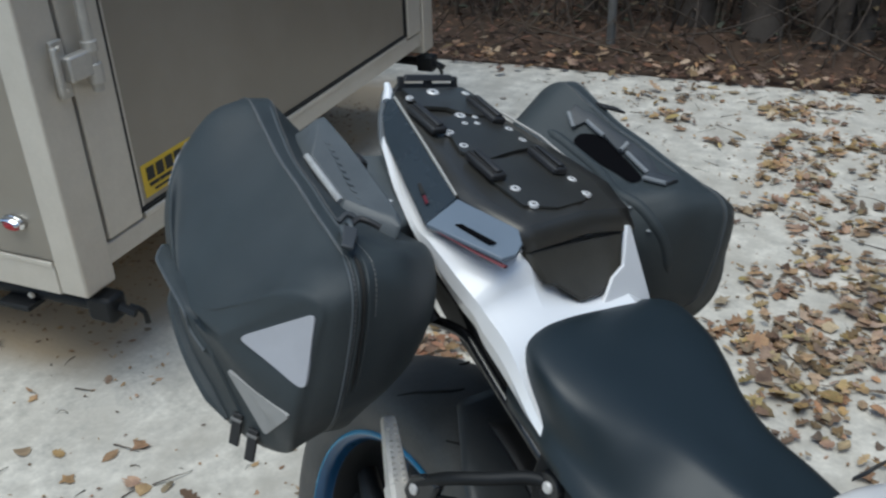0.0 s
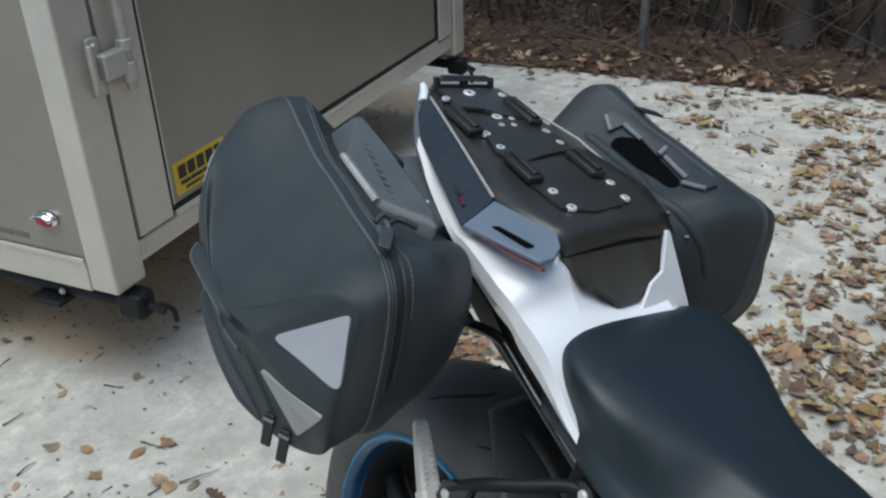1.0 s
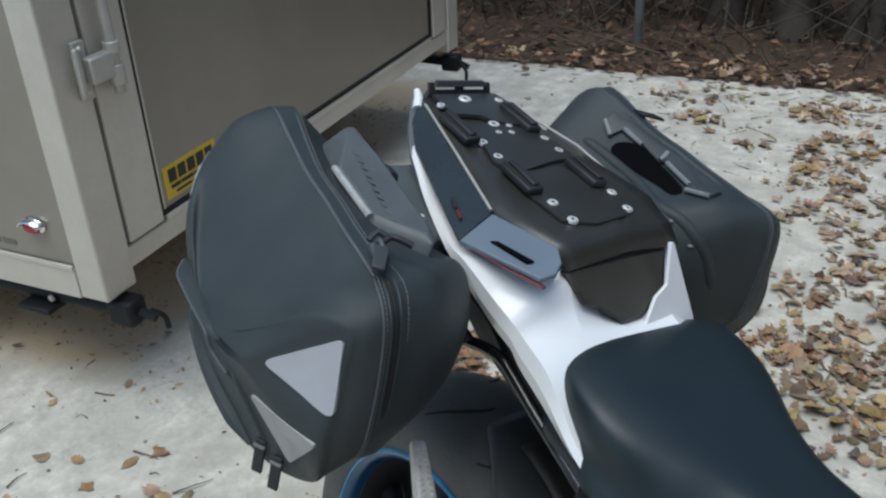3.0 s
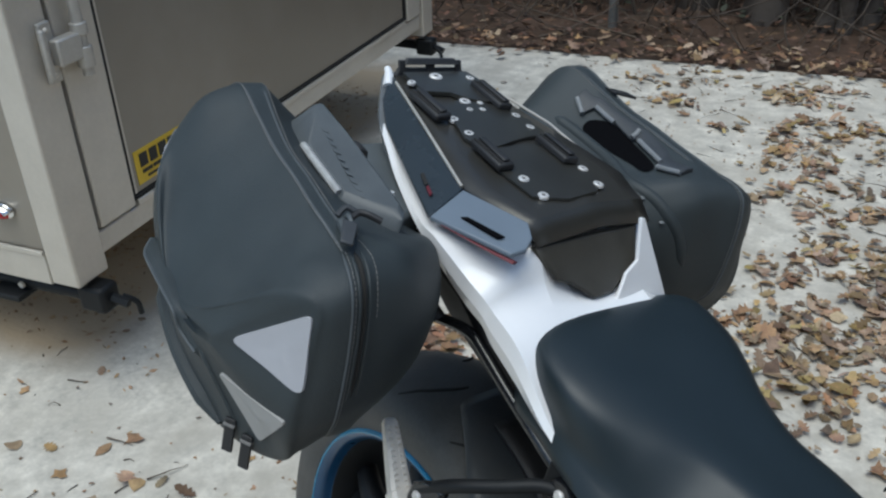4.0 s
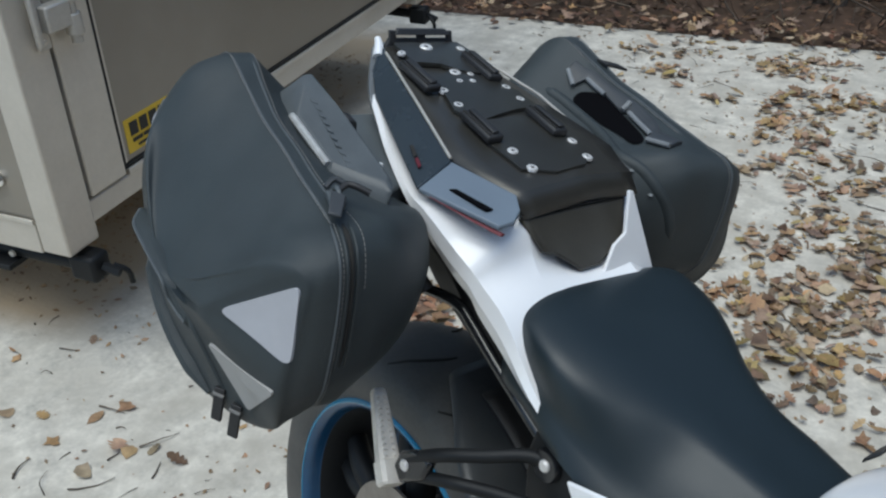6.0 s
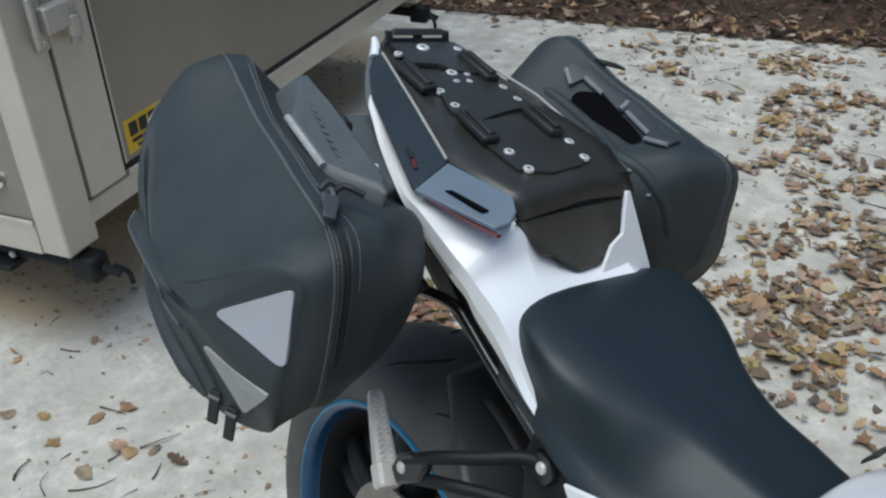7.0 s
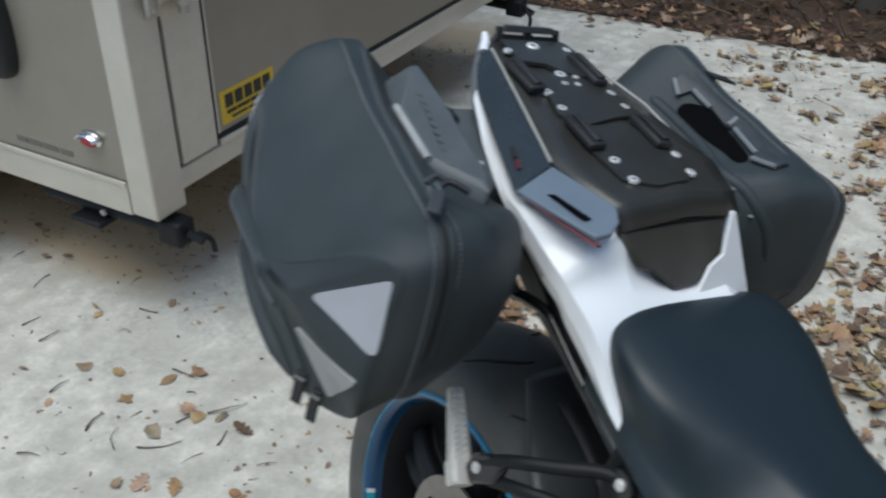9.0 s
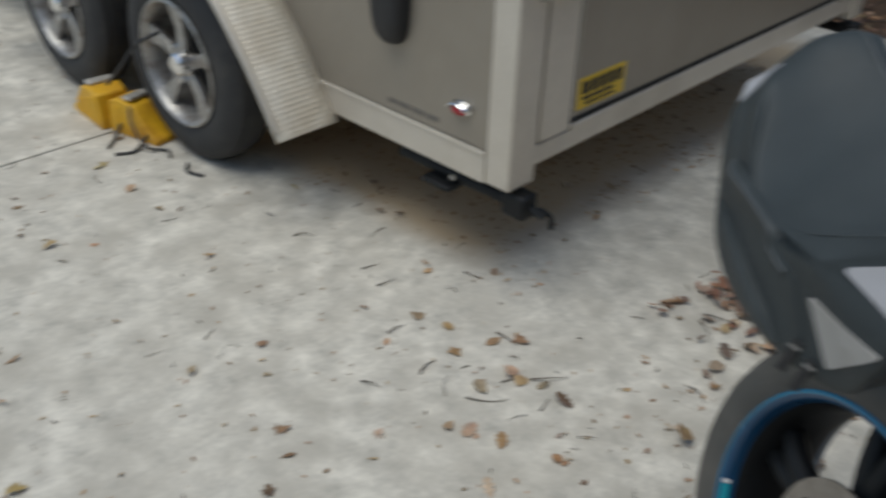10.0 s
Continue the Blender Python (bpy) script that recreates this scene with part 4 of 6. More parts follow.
def bike_wheel(bike):
    c = Vector((-0.003, 0.0, 0.33))
    w = empty("rear_wheel")
    w.parent = bike
    w.location = c
    half = [(0.226, -0.084), (0.240, -0.093), (0.262, -0.099), (0.284, -0.097), (0.300, -0.087), (0.312, -0.070), (0.3215, -0.046), (0.328, -0.020), (0.33, 0.0)]
    prof = half + [(r, -h) for r, h in half[-2::-1]]
    tyre = part("tyre", lathe(prof, 96, "y"), "tyre_dusty", w, angle=60)
    # long slanting tread grooves, laid in as dark sunk strips
    tree = surface_of(tyre)
    for k in range(16):
        for s in (-1, 1):
            a0 = 2 * math.pi * k / 16 + (0.2 if s > 0 else 0)
            pts = []
            for q in range(9):
                t = q / 8
                y = s * (0.020 + 0.064 * t)
                a = a0 + s * 0.0 + 0.16 * t * t + 0.05 * t
                r = float(np.interp(abs(y), [0.0, 0.020, 0.046, 0.070, 0.087, 0.097], [0.33, 0.328, 0.3215, 0.312, 0.300, 0.284]))
                pts.append((r * math.cos(a), y, r * math.sin(a)))
            part("groove", tube([on_surface(tree, p, 0.0002) for p in pts], [0.0008 + 0.0018 * math.sin(math.pi * (0.12 + 0.8 * q / 8)) for q in range(9)], 6), "gap", tyre)
    rim = part("rim", lathe([(0.236, -0.087), (0.238, -0.091), (0.233, -0.095), (0.226, -0.092), (0.221, -0.083), (0.2195, -0.072), (0.2185, -0.070)], 96, "y"), "blue", w, "metallic blue alloy rim")
    part("rim_edge", lathe([(0.2372, -0.0895), (0.2385, -0.0915), (0.2365, -0.0945), (0.2335, -0.0957), (0.2315, -0.0950)], 96, "y"), "blue_edge", rim)
    part("rim_lip", lathe([(0.2185, 0.070), (0.2195, 0.072), (0.221, 0.083), (0.226, 0.092), (0.233, 0.095), (0.238, 0.091), (0.236, 0.087)], 96, "y"), "blue", w, "metallic blue alloy rim")
    part("barrel", lathe([(0.2182, -0.070), (0.210, -0.055), (0.205, -0.02), (0.205, 0.02), (0.210, 0.055), (0.2182, 0.070)], 96, "y"), "steel_black", w)
    for k in range(5):
        a = 2 * math.pi * k / 5 + 0.5
        for off in (-0.14, 0.14):
            p0 = (0.055 * math.cos(a), -0.03, 0.055 * math.sin(a))
            p1 = (0.15 * math.cos(a + off * 0.7), -0.034, 0.15 * math.sin(a + off * 0.7))
            p2 = (0.211 * math.cos(a + off), -0.02, 0.211 * math.sin(a + off))
            part("spoke", tube(catmull([p0, p1, p2], 4), [0.024 - 0.0009 * q for q in range(9)], 10), "steel_black", rim)
    part("hub", lathe([(0.02, -0.10), (0.03, -0.102), (0.045, -0.09), (0.06, -0.05), (0.062, 0.05), (0.045, 0.09), (0.02, 0.1)], 32, "y"), "steel_black", w)
    disc = part("brake_disc", lathe([(0.075, -0.072), (0.112, -0.072), (0.112, -0.067), (0.075, -0.067)], 48, "y", closed=True), "disc", w, "bare steel brake disc")
    for k in range(5):
        a = 2 * math.pi * k / 5
        part("carrier_arm", tube([(0.04 * math.cos(a), -0.07, 0.04 * math.sin(a)), (0.085 * math.cos(a + 0.2), -0.07, 0.085 * math.sin(a + 0.2))], 0.008, 8), "steel_black", disc)
    part("sprocket", lathe([(0.05, 0.070), (0.112, 0.070), (0.116, 0.0735), (0.112, 0.077), (0.05, 0.077)], 60, "y"), "steel_black", w, "dark steel chain sprocket")
    # a two-colour decal on the flange, plain shapes
    for a0, a1, key in ((3.47, 3.60, "teal"), (3.43, 3.465, "decal_white")):
        bm = bmesh.new()
        rows = [[bm.verts.new((r * math.cos(a), y, r * math.sin(a))) for r, y in ((0.2262, -0.0932), (0.2190, -0.0812))] for a in np.linspace(a0, a1, 7)]
        for p, q in zip(rows, rows[1:]):
            bm.faces.new((p[0], p[1], q[1], q[0]))
        part("rim_decal", bm, key, rim)
    return c


def build_motorcycle():
    bike = tagged(empty("motorcycle", BIKE), "white and black naked motorcycle with blue wheel and tail rack", "motorcycle")
    c = bike_wheel(bike)

    # rider's seat
    rings = [seat_ring(*row) for row in ((0.160, 0.050, 0.052, 0.062, 0.846, 0.80), (0.168, 0.092, 0.094, 0.104, 0.861, 0.79), (0.197, 0.130, 0.127, 0.123, 0.871, 0.78), (0.25, 0.145, 0.134, 0.118, 0.863, 0.772), (0.29, 0.138, 0.139, 0.104, 0.851, 0.760),
                                          (0.335, 0.108, 0.137, 0.084, 0.833, 0.745), (0.38, 0.076, 0.130, 0.078, 0.816, 0.73), (0.43, 0.064, 0.116, 0.080, 0.806, 0.72), (0.49, 0.060, 0.122, 0.072, 0.80, 0.74), (0.55, 0.056, 0.105, 0.068, 0.806, 0.75), (0.60, 0.052, 0.096, 0.064, 0.815, 0.765))]
    part("seat", spline_loft(rings, 8, 4), "seat", bike, "black vinyl rider's seat", angle=70)

    # white tail bodywork: outer lower edge, outer crease, horn, valley
    table = [(-0.150, (0.1010, 0.9665), (0.1020, 0.970), (0.080, 0.966), 0.955), (-0.10, (0.1195, 0.9545), (0.1210, 0.957), (0.09, 0.952), 0.945), (-0.05, (0.1375, 0.9390), (0.1390, 0.943), (0.10, 0.938), 0.93),
             (0.04, (0.1680, 0.9240), (0.1705, 0.930), (0.11, 0.934), 0.915), (0.08, (0.164, 0.897), (0.176, 0.926), (0.104, 0.928), 0.905), (0.115, (0.149, 0.864), (0.163, 0.902), (0.097, 0.930), 0.888),
             (0.142, (0.146, 0.853), (0.153, 0.884), (0.092, 0.926), 0.876), (0.158, (0.143, 0.838), (0.148, 0.872), (0.088, 0.893), 0.873), (0.20, (0.142, 0.818), (0.146, 0.852), (0.088, 0.857), 0.859), (0.245, (0.141, 0.794), (0.1425, 0.808), (0.09, 0.80), 0.80), (0.268, (0.138, 0.783), (0.138, 0.786), (0.09, 0.78), 0.78)]
    rings = []
    for x, ob, oc, h, v in table:
        half = [(ob[0] - 0.02, ob[1] - 0.004), ob, ((ob[0] + oc[0]) / 2 + 0.003, (ob[1] + oc[1]) / 2), oc, ((oc[0] + h[0]) / 2, (oc[1] + h[1]) / 2 + 0.002), h, (h[0] * 0.55, h[1] * 0.35 + v * 0.65), (h[0] * 0.2, v)]
        rings.append([(x, -y, z) for y, z in half] + [(x, min(y, 0.086) + (0.45 if x < 0.1 else 0.22) * max(0.0, y - 0.086), z - 0.8 * max(0.0, y - 0.086) - (0.042 * min(1.0, max(0.0, y - 0.055) / 0.03) if 0.12 < x < 0.17 else 0.0)) for y, z in half[::-1]])
    part("tail_cowl", spline_loft(rings, 6, 1, closed=False), "white", bike, "pearl white tail bodywork", angle=14).modifiers.new("thickness", "SOLIDIFY").thickness = -0.003

    # dark end of the tail behind the white panels
    rings = []
    for x, (yo, zo), (yt, zt) in ((-0.222, (0.066, 1.004), (0.063, 1.016)), (-0.185, (0.087, 0.973), (0.090, 0.990)), (-0.145, (0.105, 0.953), (0.109, 0.967)), (-0.10, (0.116, 0.935), (0.120, 0.95))):
        half = [(yo - 0.02, zo - 0.004), (yo, zo), (yt, zt), (yt - 0.02, zt + 0.002)]
        rings.append([(x, -y, z) for y, z in half] + [(x, y, z - 0.3 * max(0, y - 0.08)) for y, z in half[::-1]])
    part("tail_end", spline_loft(rings, 4, 3), "slate_light", bike, "slate grey tail end, its sheen put into the colour", angle=35)

    # black undertail
    rings = []
    for x, w, zt, zb in ((-0.20, 0.05, 0.975, 0.94), (-0.1, 0.08, 0.93, 0.86), (0.0, 0.10, 0.90, 0.80), (0.1, 0.105, 0.87, 0.76), (0.2, 0.10, 0.82, 0.73), (0.3, 0.095, 0.78, 0.70), (0.42, 0.09, 0.76, 0.66)):
        rings.append([(x, -w, zt), (x, -w, (zt + zb) / 2), (x, -w * 0.8, zb), (x, w * 0.8, zb), (x, w, (zt + zb) / 2), (x, w, zt)])
    part("undertail", spline_loft(rings, 4, 3), "plastic_dark", bike, "matt black undertail and subframe cover")

    # luggage rack: a crowned main plate whose front folds down into a tongue
    def rz(x, y):
        return rack_z(x) + 0.002 - 0.08 * abs(y)
    bm = bmesh.new()
    rows = []
    for x, hw, z in ((-0.208, 0.055, 1.020), (-0.178, 0.068, 1.014), (-0.12, 0.083, 1.0045), (-0.05, 0.101, 0.992), (0.0, 0.113, 0.983), (0.052, 0.124, 0.9735), (0.095, 0.110, 0.9655), (0.117, 0.1025, 0.9617), (0.1195, 0.1018, 0.9592), (0.1385, 0.0975, 0.9430)):
        row = []
        for t in (-1, -0.75, -0.5, -0.25, 0, 0.25, 0.5, 0.75, 1):
            y = hw * t * (1 if t < 0 else 0.9)
            row.append(bm.verts.new((x - (0.1 * y if x > 0.09 else 0), y, z - 0.08 * abs(y))))
        rows.append(row)
    for a, b in zip(rows, rows[1:]):
        for k in range(8):
            bm.faces.new((a[k], a[k + 1], b[k + 1], b[k]))
    rack = part("rack_plate", bm, "plate", bike, "black anodised rack plate", angle=16)
    rack.modifiers.new("thickness", "SOLIDIFY").thickness = 0.004
    for lift, thick, outline in (
            (0.0006, 0.005, [(-0.203, -0.048), (-0.206, 0.056), (-0.175, 0.064), (-0.128, 0.044), (-0.112, 0.026), (-0.118, -0.002), (-0.138, -0.016), (-0.150, -0.050)]),
            (0.0005, 0.0035, [(-0.105, -0.045), (-0.125, -0.010), (-0.105, 0.036), (-0.07, 0.060), (-0.03, 0.052), (-0.022, 0.018), (-0.014, -0.010), (-0.005, -0.052), (-0.035, -0.066)]),
            (0.0004, 0.0025, [(-0.010, -0.054), (-0.006, 0.010), (0.006, 0.050), (0.070, 0.056), (0.10, 0.024), (0.108, -0.026), (0.092, -0.064), (0.03, -0.068)])):
        bm = bmesh.new()
        lo = [bm.verts.new((x, y, rz(x, y) + lift)) for x, y in outline]
        hi = [bm.verts.new((x, y, rz(x, y) + lift + thick)) for x, y in outline]
        mid = bm.verts.new((sum(p[0] for p in outline) / len(outline), 0.0, rz(sum(p[0] for p in outline) / len(outline), 0.0) + lift + thick))
        n = len(lo)
        for k in range(n):
            bm.faces.new((lo[k], lo[(k + 1) % n], hi[(k + 1) % n], hi[k]))
            bm.faces.new((hi[k], hi[(k + 1) % n], mid))
        part("top_plate", bm, "plate_top", rack, angle=25)
    # grip blocks, long rubbers with stepped tops
    for x0, y0, length, yaw in ((-0.112, -0.066, 0.070, -2), (-0.128, 0.040, 0.070, -2), (0.010, -0.060, 0.062, -3), (0.013, 0.034, 0.060, -2)):
        m = pose(x0, y0, rz(x0, y0) + 0.0025, 4.5 if y0 < 0 else -4.5, 10.2, yaw)
        block = part("grip_block", box((-length / 2, -0.011, 0.0), (length / 2, 0.011, 0.010)), "plastic_dark", rack, bevel=0.003)
        block.matrix_local = m
        part("ridge", box((-length / 2 + 0.004, -0.003, 0.0102), (length / 2 - 0.004, 0.006, 0.0135)), "plastic_dark", block, bevel=0.002)
        part("groove", box((-length / 2 + 0.003, -0.0085, 0.0095), (length / 2 - 0.003, -0.006, 0.0112)), "gap", block)
    bolts = [(0.059, -0.051, 1), (0.094, -0.051, 1), (0.051, 0.046, 1), (0.086, 0.039, 1), (-0.080, -0.051, 1), (-0.045, -0.053, 1), (-0.081, 0.047, 1), (-0.050, 0.046, 1), (-0.117, -0.009, 1.25), (-0.184, -0.009, 1.35),
             (-0.175, -0.052, 0.85), (-0.184, 0.047, 1), (-0.093, 0.002, 0.7), (-0.096, -0.016, 0.7), (-0.112, 0.012, 0.7)]
    for x, y, k in bolts:
        r = 0.0065 * k
        b = part("bolt", lathe([(0.0022 * k, 0.0006), (0.0026 * k, 0.0018), (r * 0.85, 0.0017), (r, 0.0004), (r, -0.002)], 18, "z"), "bolt", rack)
        b.matrix_local = pose(x, y, rz(x, y) + (0.0048 if x < -0.12 else 0.0026), 4 if y < 0 else -4, 10.2, 0)
        part("socket", lathe([(0.0, 0.0010), (0.0024 * k, 0.0010)], 6, "z"), "gap", b)
    # raised stop at the rear with two slots
    zr = 1.018
    for ya, yb in ((-0.046, -0.036), (-0.003, 0.010), (0.045, 0.054)):
        part("stop_post", prism([(-0.212, ya, zr), (-0.212, yb, zr), (-0.217, yb, zr + 0.016), (-0.217, ya, zr + 0.016)], (-0.005, 0, 0)), "plastic_dark", rack, bevel=0.001)
    for z0, z1 in ((-0.004, 0.006), (0.0115, 0.0185)):
        part("stop_bar", prism([(-0.2115, -0.050 + z0 * 0.9, zr + z0), (-0.2115, 0.059 - z0 * 0.9, zr + z0), (-0.2165, 0.059 - z1 * 0.9, zr + z1), (-0.2165, -0.050 + z1 * 0.9, zr + z1)], (-0.006, 0, 0)), "plastic_dark", rack, bevel=0.001)
    # sloping side plates with a slot and a red tag, and a wing plate ahead of each
    def flat_on(a, b, c, x, y):
        """Height over (x, y) of the plane through three points."""
        a, b, c = Vector(a), Vector(b), Vector(c)
        n = (b - a).cross(c - a)
        return a.z - (n.x * (x - a.x) + n.y * (y - a.y)) / n.z
    for s in (-1, 1):
        drop = 0.0 if s < 0 else 0.75
        side = [(x, s * y, z - drop * max(0.0, y - 0.10)) for x, y, z in ((-0.215, 0.058, 1.021), (-0.19, 0.067, 1.012), (0.048, 0.1255, 0.9625), (0.066, 0.178, 0.945), (-0.14, 0.106, 0.973), (-0.185, 0.086, 0.993))]
        sp = part("side_plate", prism(side, (0, 0, -0.004)), "side_plate", rack, "slate grey side plate", bevel=0.0012)
        # thin pale tube draws the highlight along the plate's inner edge
        part("edge_highlight", tube([(x, s * y, z - drop * max(0.0, y - 0.10)) for x, y, z in ((-0.188, 0.067, 1.0135), (-0.07, 0.096, 0.9895), (0.046, 0.125, 0.9645))], 0.0019, 8), "galv", sp, "pale strip drawn as the edge's highlight")
        for key, name, pts in (("gap", "slot", ((0.000, 0.1432), (0.020, 0.1503), (0.0205, 0.1545), (0.000, 0.1475))), ("red", "tag", ((0.023, 0.1515), (0.038, 0.1565), (0.039, 0.1605), (0.024, 0.1555)))):
            part(name, prism([(x, s * y, flat_on(side[1], side[2], side[3], x, s * y) + 0.0003) for x, y in pts], (0, 0, 0.0012)), key, sp)
        if s < 0:
            wp = [(x, s * y, z - drop * max(0.0, y - 0.10)) for x, y, z in ((0.068, 0.178, 0.9455), (0.0505, 0.1265, 0.963), (0.134, 0.104, 0.957), (0.150, 0.110, 0.9475), (0.159, 0.124, 0.941), (0.158, 0.142, 0.938))]
            wing = part("wing", prism(wp, (0, 0, -0.005)), "wing", rack, "light blue-grey wing plate", bevel=0.0012)
            part("slot", prism([(x, s * y, flat_on(wp[0], wp[1], wp[5], x, s * y) + 0.0008) for x, y in ((0.089, 0.155), (0.0925, 0.149), (0.137, 0.135), (0.1345, 0.142))], (0, 0, 0.0018)), "hollow_paint", wing)
            part("accent_strip", prism([(x, s * y, z) for x, y, z in ((0.082, 0.1735, 0.9405), (0.130, 0.1562, 0.9335), (0.162, 0.142, 0.9285), (0.1625, 0.140, 0.9315), (0.128, 0.1548, 0.9350), (0.081, 0.1735, 0.9412))], (0, s * -0.004, -0.001)), "red", rack, "thin red accent strip")
        if s < 0:
            part("tail_tip", tube(catmull([(-0.222, s * 0.060, 1.023), (-0.212, s * 0.063, 1.016), (-0.198, s * 0.071, 1.005)], 4), [0.0042 + 0.0004 * q for q in range(9)], 8), "white", bike, "white tip of the tail")
    # tongue that drops between the white horns
    tongue = [(0.1438, -0.1010, 0.9344), (0.1274, 0.0689, 0.934), (0.1514, 0.053, 0.9001), (0.1603, 0.0318, 0.8897), (0.1707, 0.0049, 0.878), (0.1741, -0.0284, 0.8777), (0.1645, -0.063, 0.8973), (0.1632, -0.0788, 0.9017)]
    bm = bmesh.new()
    rim = [bm.verts.new(p) for p in tongue]
    mid = sum((Vector(p) for p in tongue), Vector()) / 8
    step = [bm.verts.new(Vector(p).lerp(mid, 0.10) + Vector((0.0016, 0.0, 0.0012))) for p in tongue]
    dish = [bm.verts.new(Vector(p).lerp(mid, 0.42) + Vector((-0.001, 0.0, -0.001))) for p in tongue]
    for r0, r1 in ((rim, step), (step, dish)):
        for k in range(8):
            bm.faces.new((r0[k], r0[(k + 1) % 8], r1[(k + 1) % 8], r1[k]))
    bm.faces.new(dish)
    tg = part("tongue", bm, "tray", rack, "black front tongue of the rack", angle=25)
    tg.modifiers.new("thickness", "SOLIDIFY").thickness = 0.005
    lip = [Vector((0.1445, -0.1012, 0.9352)), Vector((0.1365, -0.016, 0.9372)), Vector((0.1278, 0.069, 0.9350))]
    part("fold_lip", tube(lip, 0.0016, 8), "gap", tg)

    part("cowl_horn", prism([(0.1516, 0.0461, 0.9535), (0.1515, 0.0522, 0.9524), (0.1746, 0.0873, 0.8688), (0.1804, 0.0943, 0.8484), (0.1812, 0.0006, 0.8640), (0.1702, 0.0212, 0.8989), (0.1658, 0.0395, 0.9091)], (-0.005, 0.0, -0.002)), "white", bike, "sharp white edge of the tail bodywork", smooth=False, bevel=0.0015)
    # pannier frames: bent black tube on each side
    for s in (-1, 1):
        part("pannier_tube", tube(catmull([(-0.09, s * 0.140, 0.765), (-0.017, s * 0.131, 0.786), (0.033, s * 0.131, 0.8044), (0.0806, s * 0.131, 0.817), (0.1115, s * 0.131, 0.820), (0.132, s * 0.131, 0.8126), (0.1795, s * 0.131, 0.7904), (0.2544, s * 0.131, 0.7584), (0.29, s * 0.130, 0.742)], 6), 0.0066, 12), "gloss_black", bike, "bent glossy black pannier support tube")
        part("frame_rail", tube(catmull([(-0.08, s * 0.105, 0.88), (0.046, s * 0.116, 0.855), (0.088, s * 0.116, 0.838), (0.162, s * 0.116, 0.790), (0.27, s * 0.114, 0.735)], 6), 0.010, 12), "steel_black", bike)
        # foot-rest bracket, bar and folded peg
        hang = part("footrest_hanger", tube(catmull([(0.290, s * 0.135, 0.742), (0.268, s * 0.150, 0.741), (0.240, s * 0.180, 0.730), (0.205, s * 0.206, 0.714), (0.165, s * 0.213, 0.682)], 5), 0.0072, 12, 1.0), "steel_black", bike, "black passenger footrest hanger")
        part("hanger_brace", tube(catmull([(0.315, s * 0.140, 0.700), (0.266, s * 0.170, 0.697), (0.225, s * 0.200, 0.692), (0.170, s * 0.212, 0.666)], 5), 0.0070, 12, 1.0), "steel_black", hang)
        part("hanger_plate", prism([(0.262, s * 0.122, 0.772), (0.296, s * 0.122, 0.772), (0.335, s * 0.122, 0.740), (0.335, s * 0.122, 0.66), (0.27, s * 0.122, 0.66), (0.255, s * 0.122, 0.735)], (0, s * 0.016, 0)), "steel_black", hang, bevel=0.005)
        part("boss", lathe([(0.0, 0.0), (0.016, 0.0), (0.018, -0.004), (0.018, -0.016)], 20, "y") if s > 0 else lathe([(0.0, 0.0), (0.016, 0.0), (0.018, 0.004), (0.018, 0.016)], 20, "y"), "gloss_black", hang).location = (0.2880, s * 0.146, 0.741)
        for p in ((0.2900, s * 0.1470, 0.7435), (0.1695, s * 0.2200, 0.6795)):
            b = lathe([(0.0, 0.0025), (0.005, 0.0025), (0.0065, 0.001), (0.0065, -0.006)], 16, "y")
            ob = part("bolt", b, "bolt", hang)
            ob.matrix_local = pose(*p, 0, 0, 0 if s > 0 else 180)
        part("clevis", prism([(0.150, s * 0.208, 0.664), (0.168, s * 0.211, 0.654), (0.198, s * 0.206, 0.678), (0.202, s * 0.202, 0.702), (0.178, s * 0.206, 0.703), (0.158, s * 0.208, 0.688)], (0.0, s * 0.012, 0.002)), "gloss_black", hang, bevel=0.004)
        a, b = Vector((0.140, s * 0.2195, 0.664)), Vector((0.080, s * 0.202, 0.712))
        d = (b - a).normalized()
        wide = d.cross(Vector((0.7, 0, 0.7))).normalized()
        up = wide.cross(d).normalized()
        up = up if up.x > 0 else -up
        bm = bmesh.new()
        rows = []
        for t, hw, hh in ((-0.34, 0.011, 0.010), (-0.30, 0.0135, 0.011), (-0.02, 0.0135, 0.011), (0.0, 0.0125, 0.0075), (0.5, 0.0105, 0.0065), (0.95, 0.0082, 0.0055), (1.0, 0.0065, 0.004)):
            o = a.lerp(b, t)
            rows.append([bm.verts.new(o + wide * u * hw + up * v * hh) for u, v in ((-1, -0.7), (-0.7, -1), (0.7, -1), (1, -0.7), (1, 0.7), (0.7, 1), (-0.7, 1), (-1, 0.7))])
        for r0, r1 in zip(rows, rows[1:]):
            for k in range(8):
                bm.faces.new((r0[k], r0[(k + 1) % 8], r1[(k + 1) % 8], r1[k]))
        bm.faces.new(rows[0][::-1])
        bm.faces.new(rows[-1])
        peg = part("footpeg", bm, "cast", bike, "cast aluminium folding passenger footpeg", angle=30)
        for k in range(11):
            t = 0.05 + 0.082 * k
            for u in (-0.45, 0.45):
                o = a.lerp(b, t) + wide * u * (0.0125 - 0.004 * t) + up * (0.0072 - 0.0015 * t)
                q = [o - d * 0.0018 - wide * 0.0028, o + d * 0.0018 - wide * 0.0028, o + d * 0.0018 + wide * 0.0028, o - d * 0.0018 + wide * 0.0028]
                bm = bmesh.new()
                base = [bm.verts.new(v - up * 0.001) for v in q]
                tip = [bm.verts.new(o + (v - o) * 0.45 + up * 0.0032) for v in q]
                bm.faces.new(tip)
                for e in range(4):
                    bm.faces.new((base[e], base[(e + 1) % 4], tip[(e + 1) % 4], tip[e]))
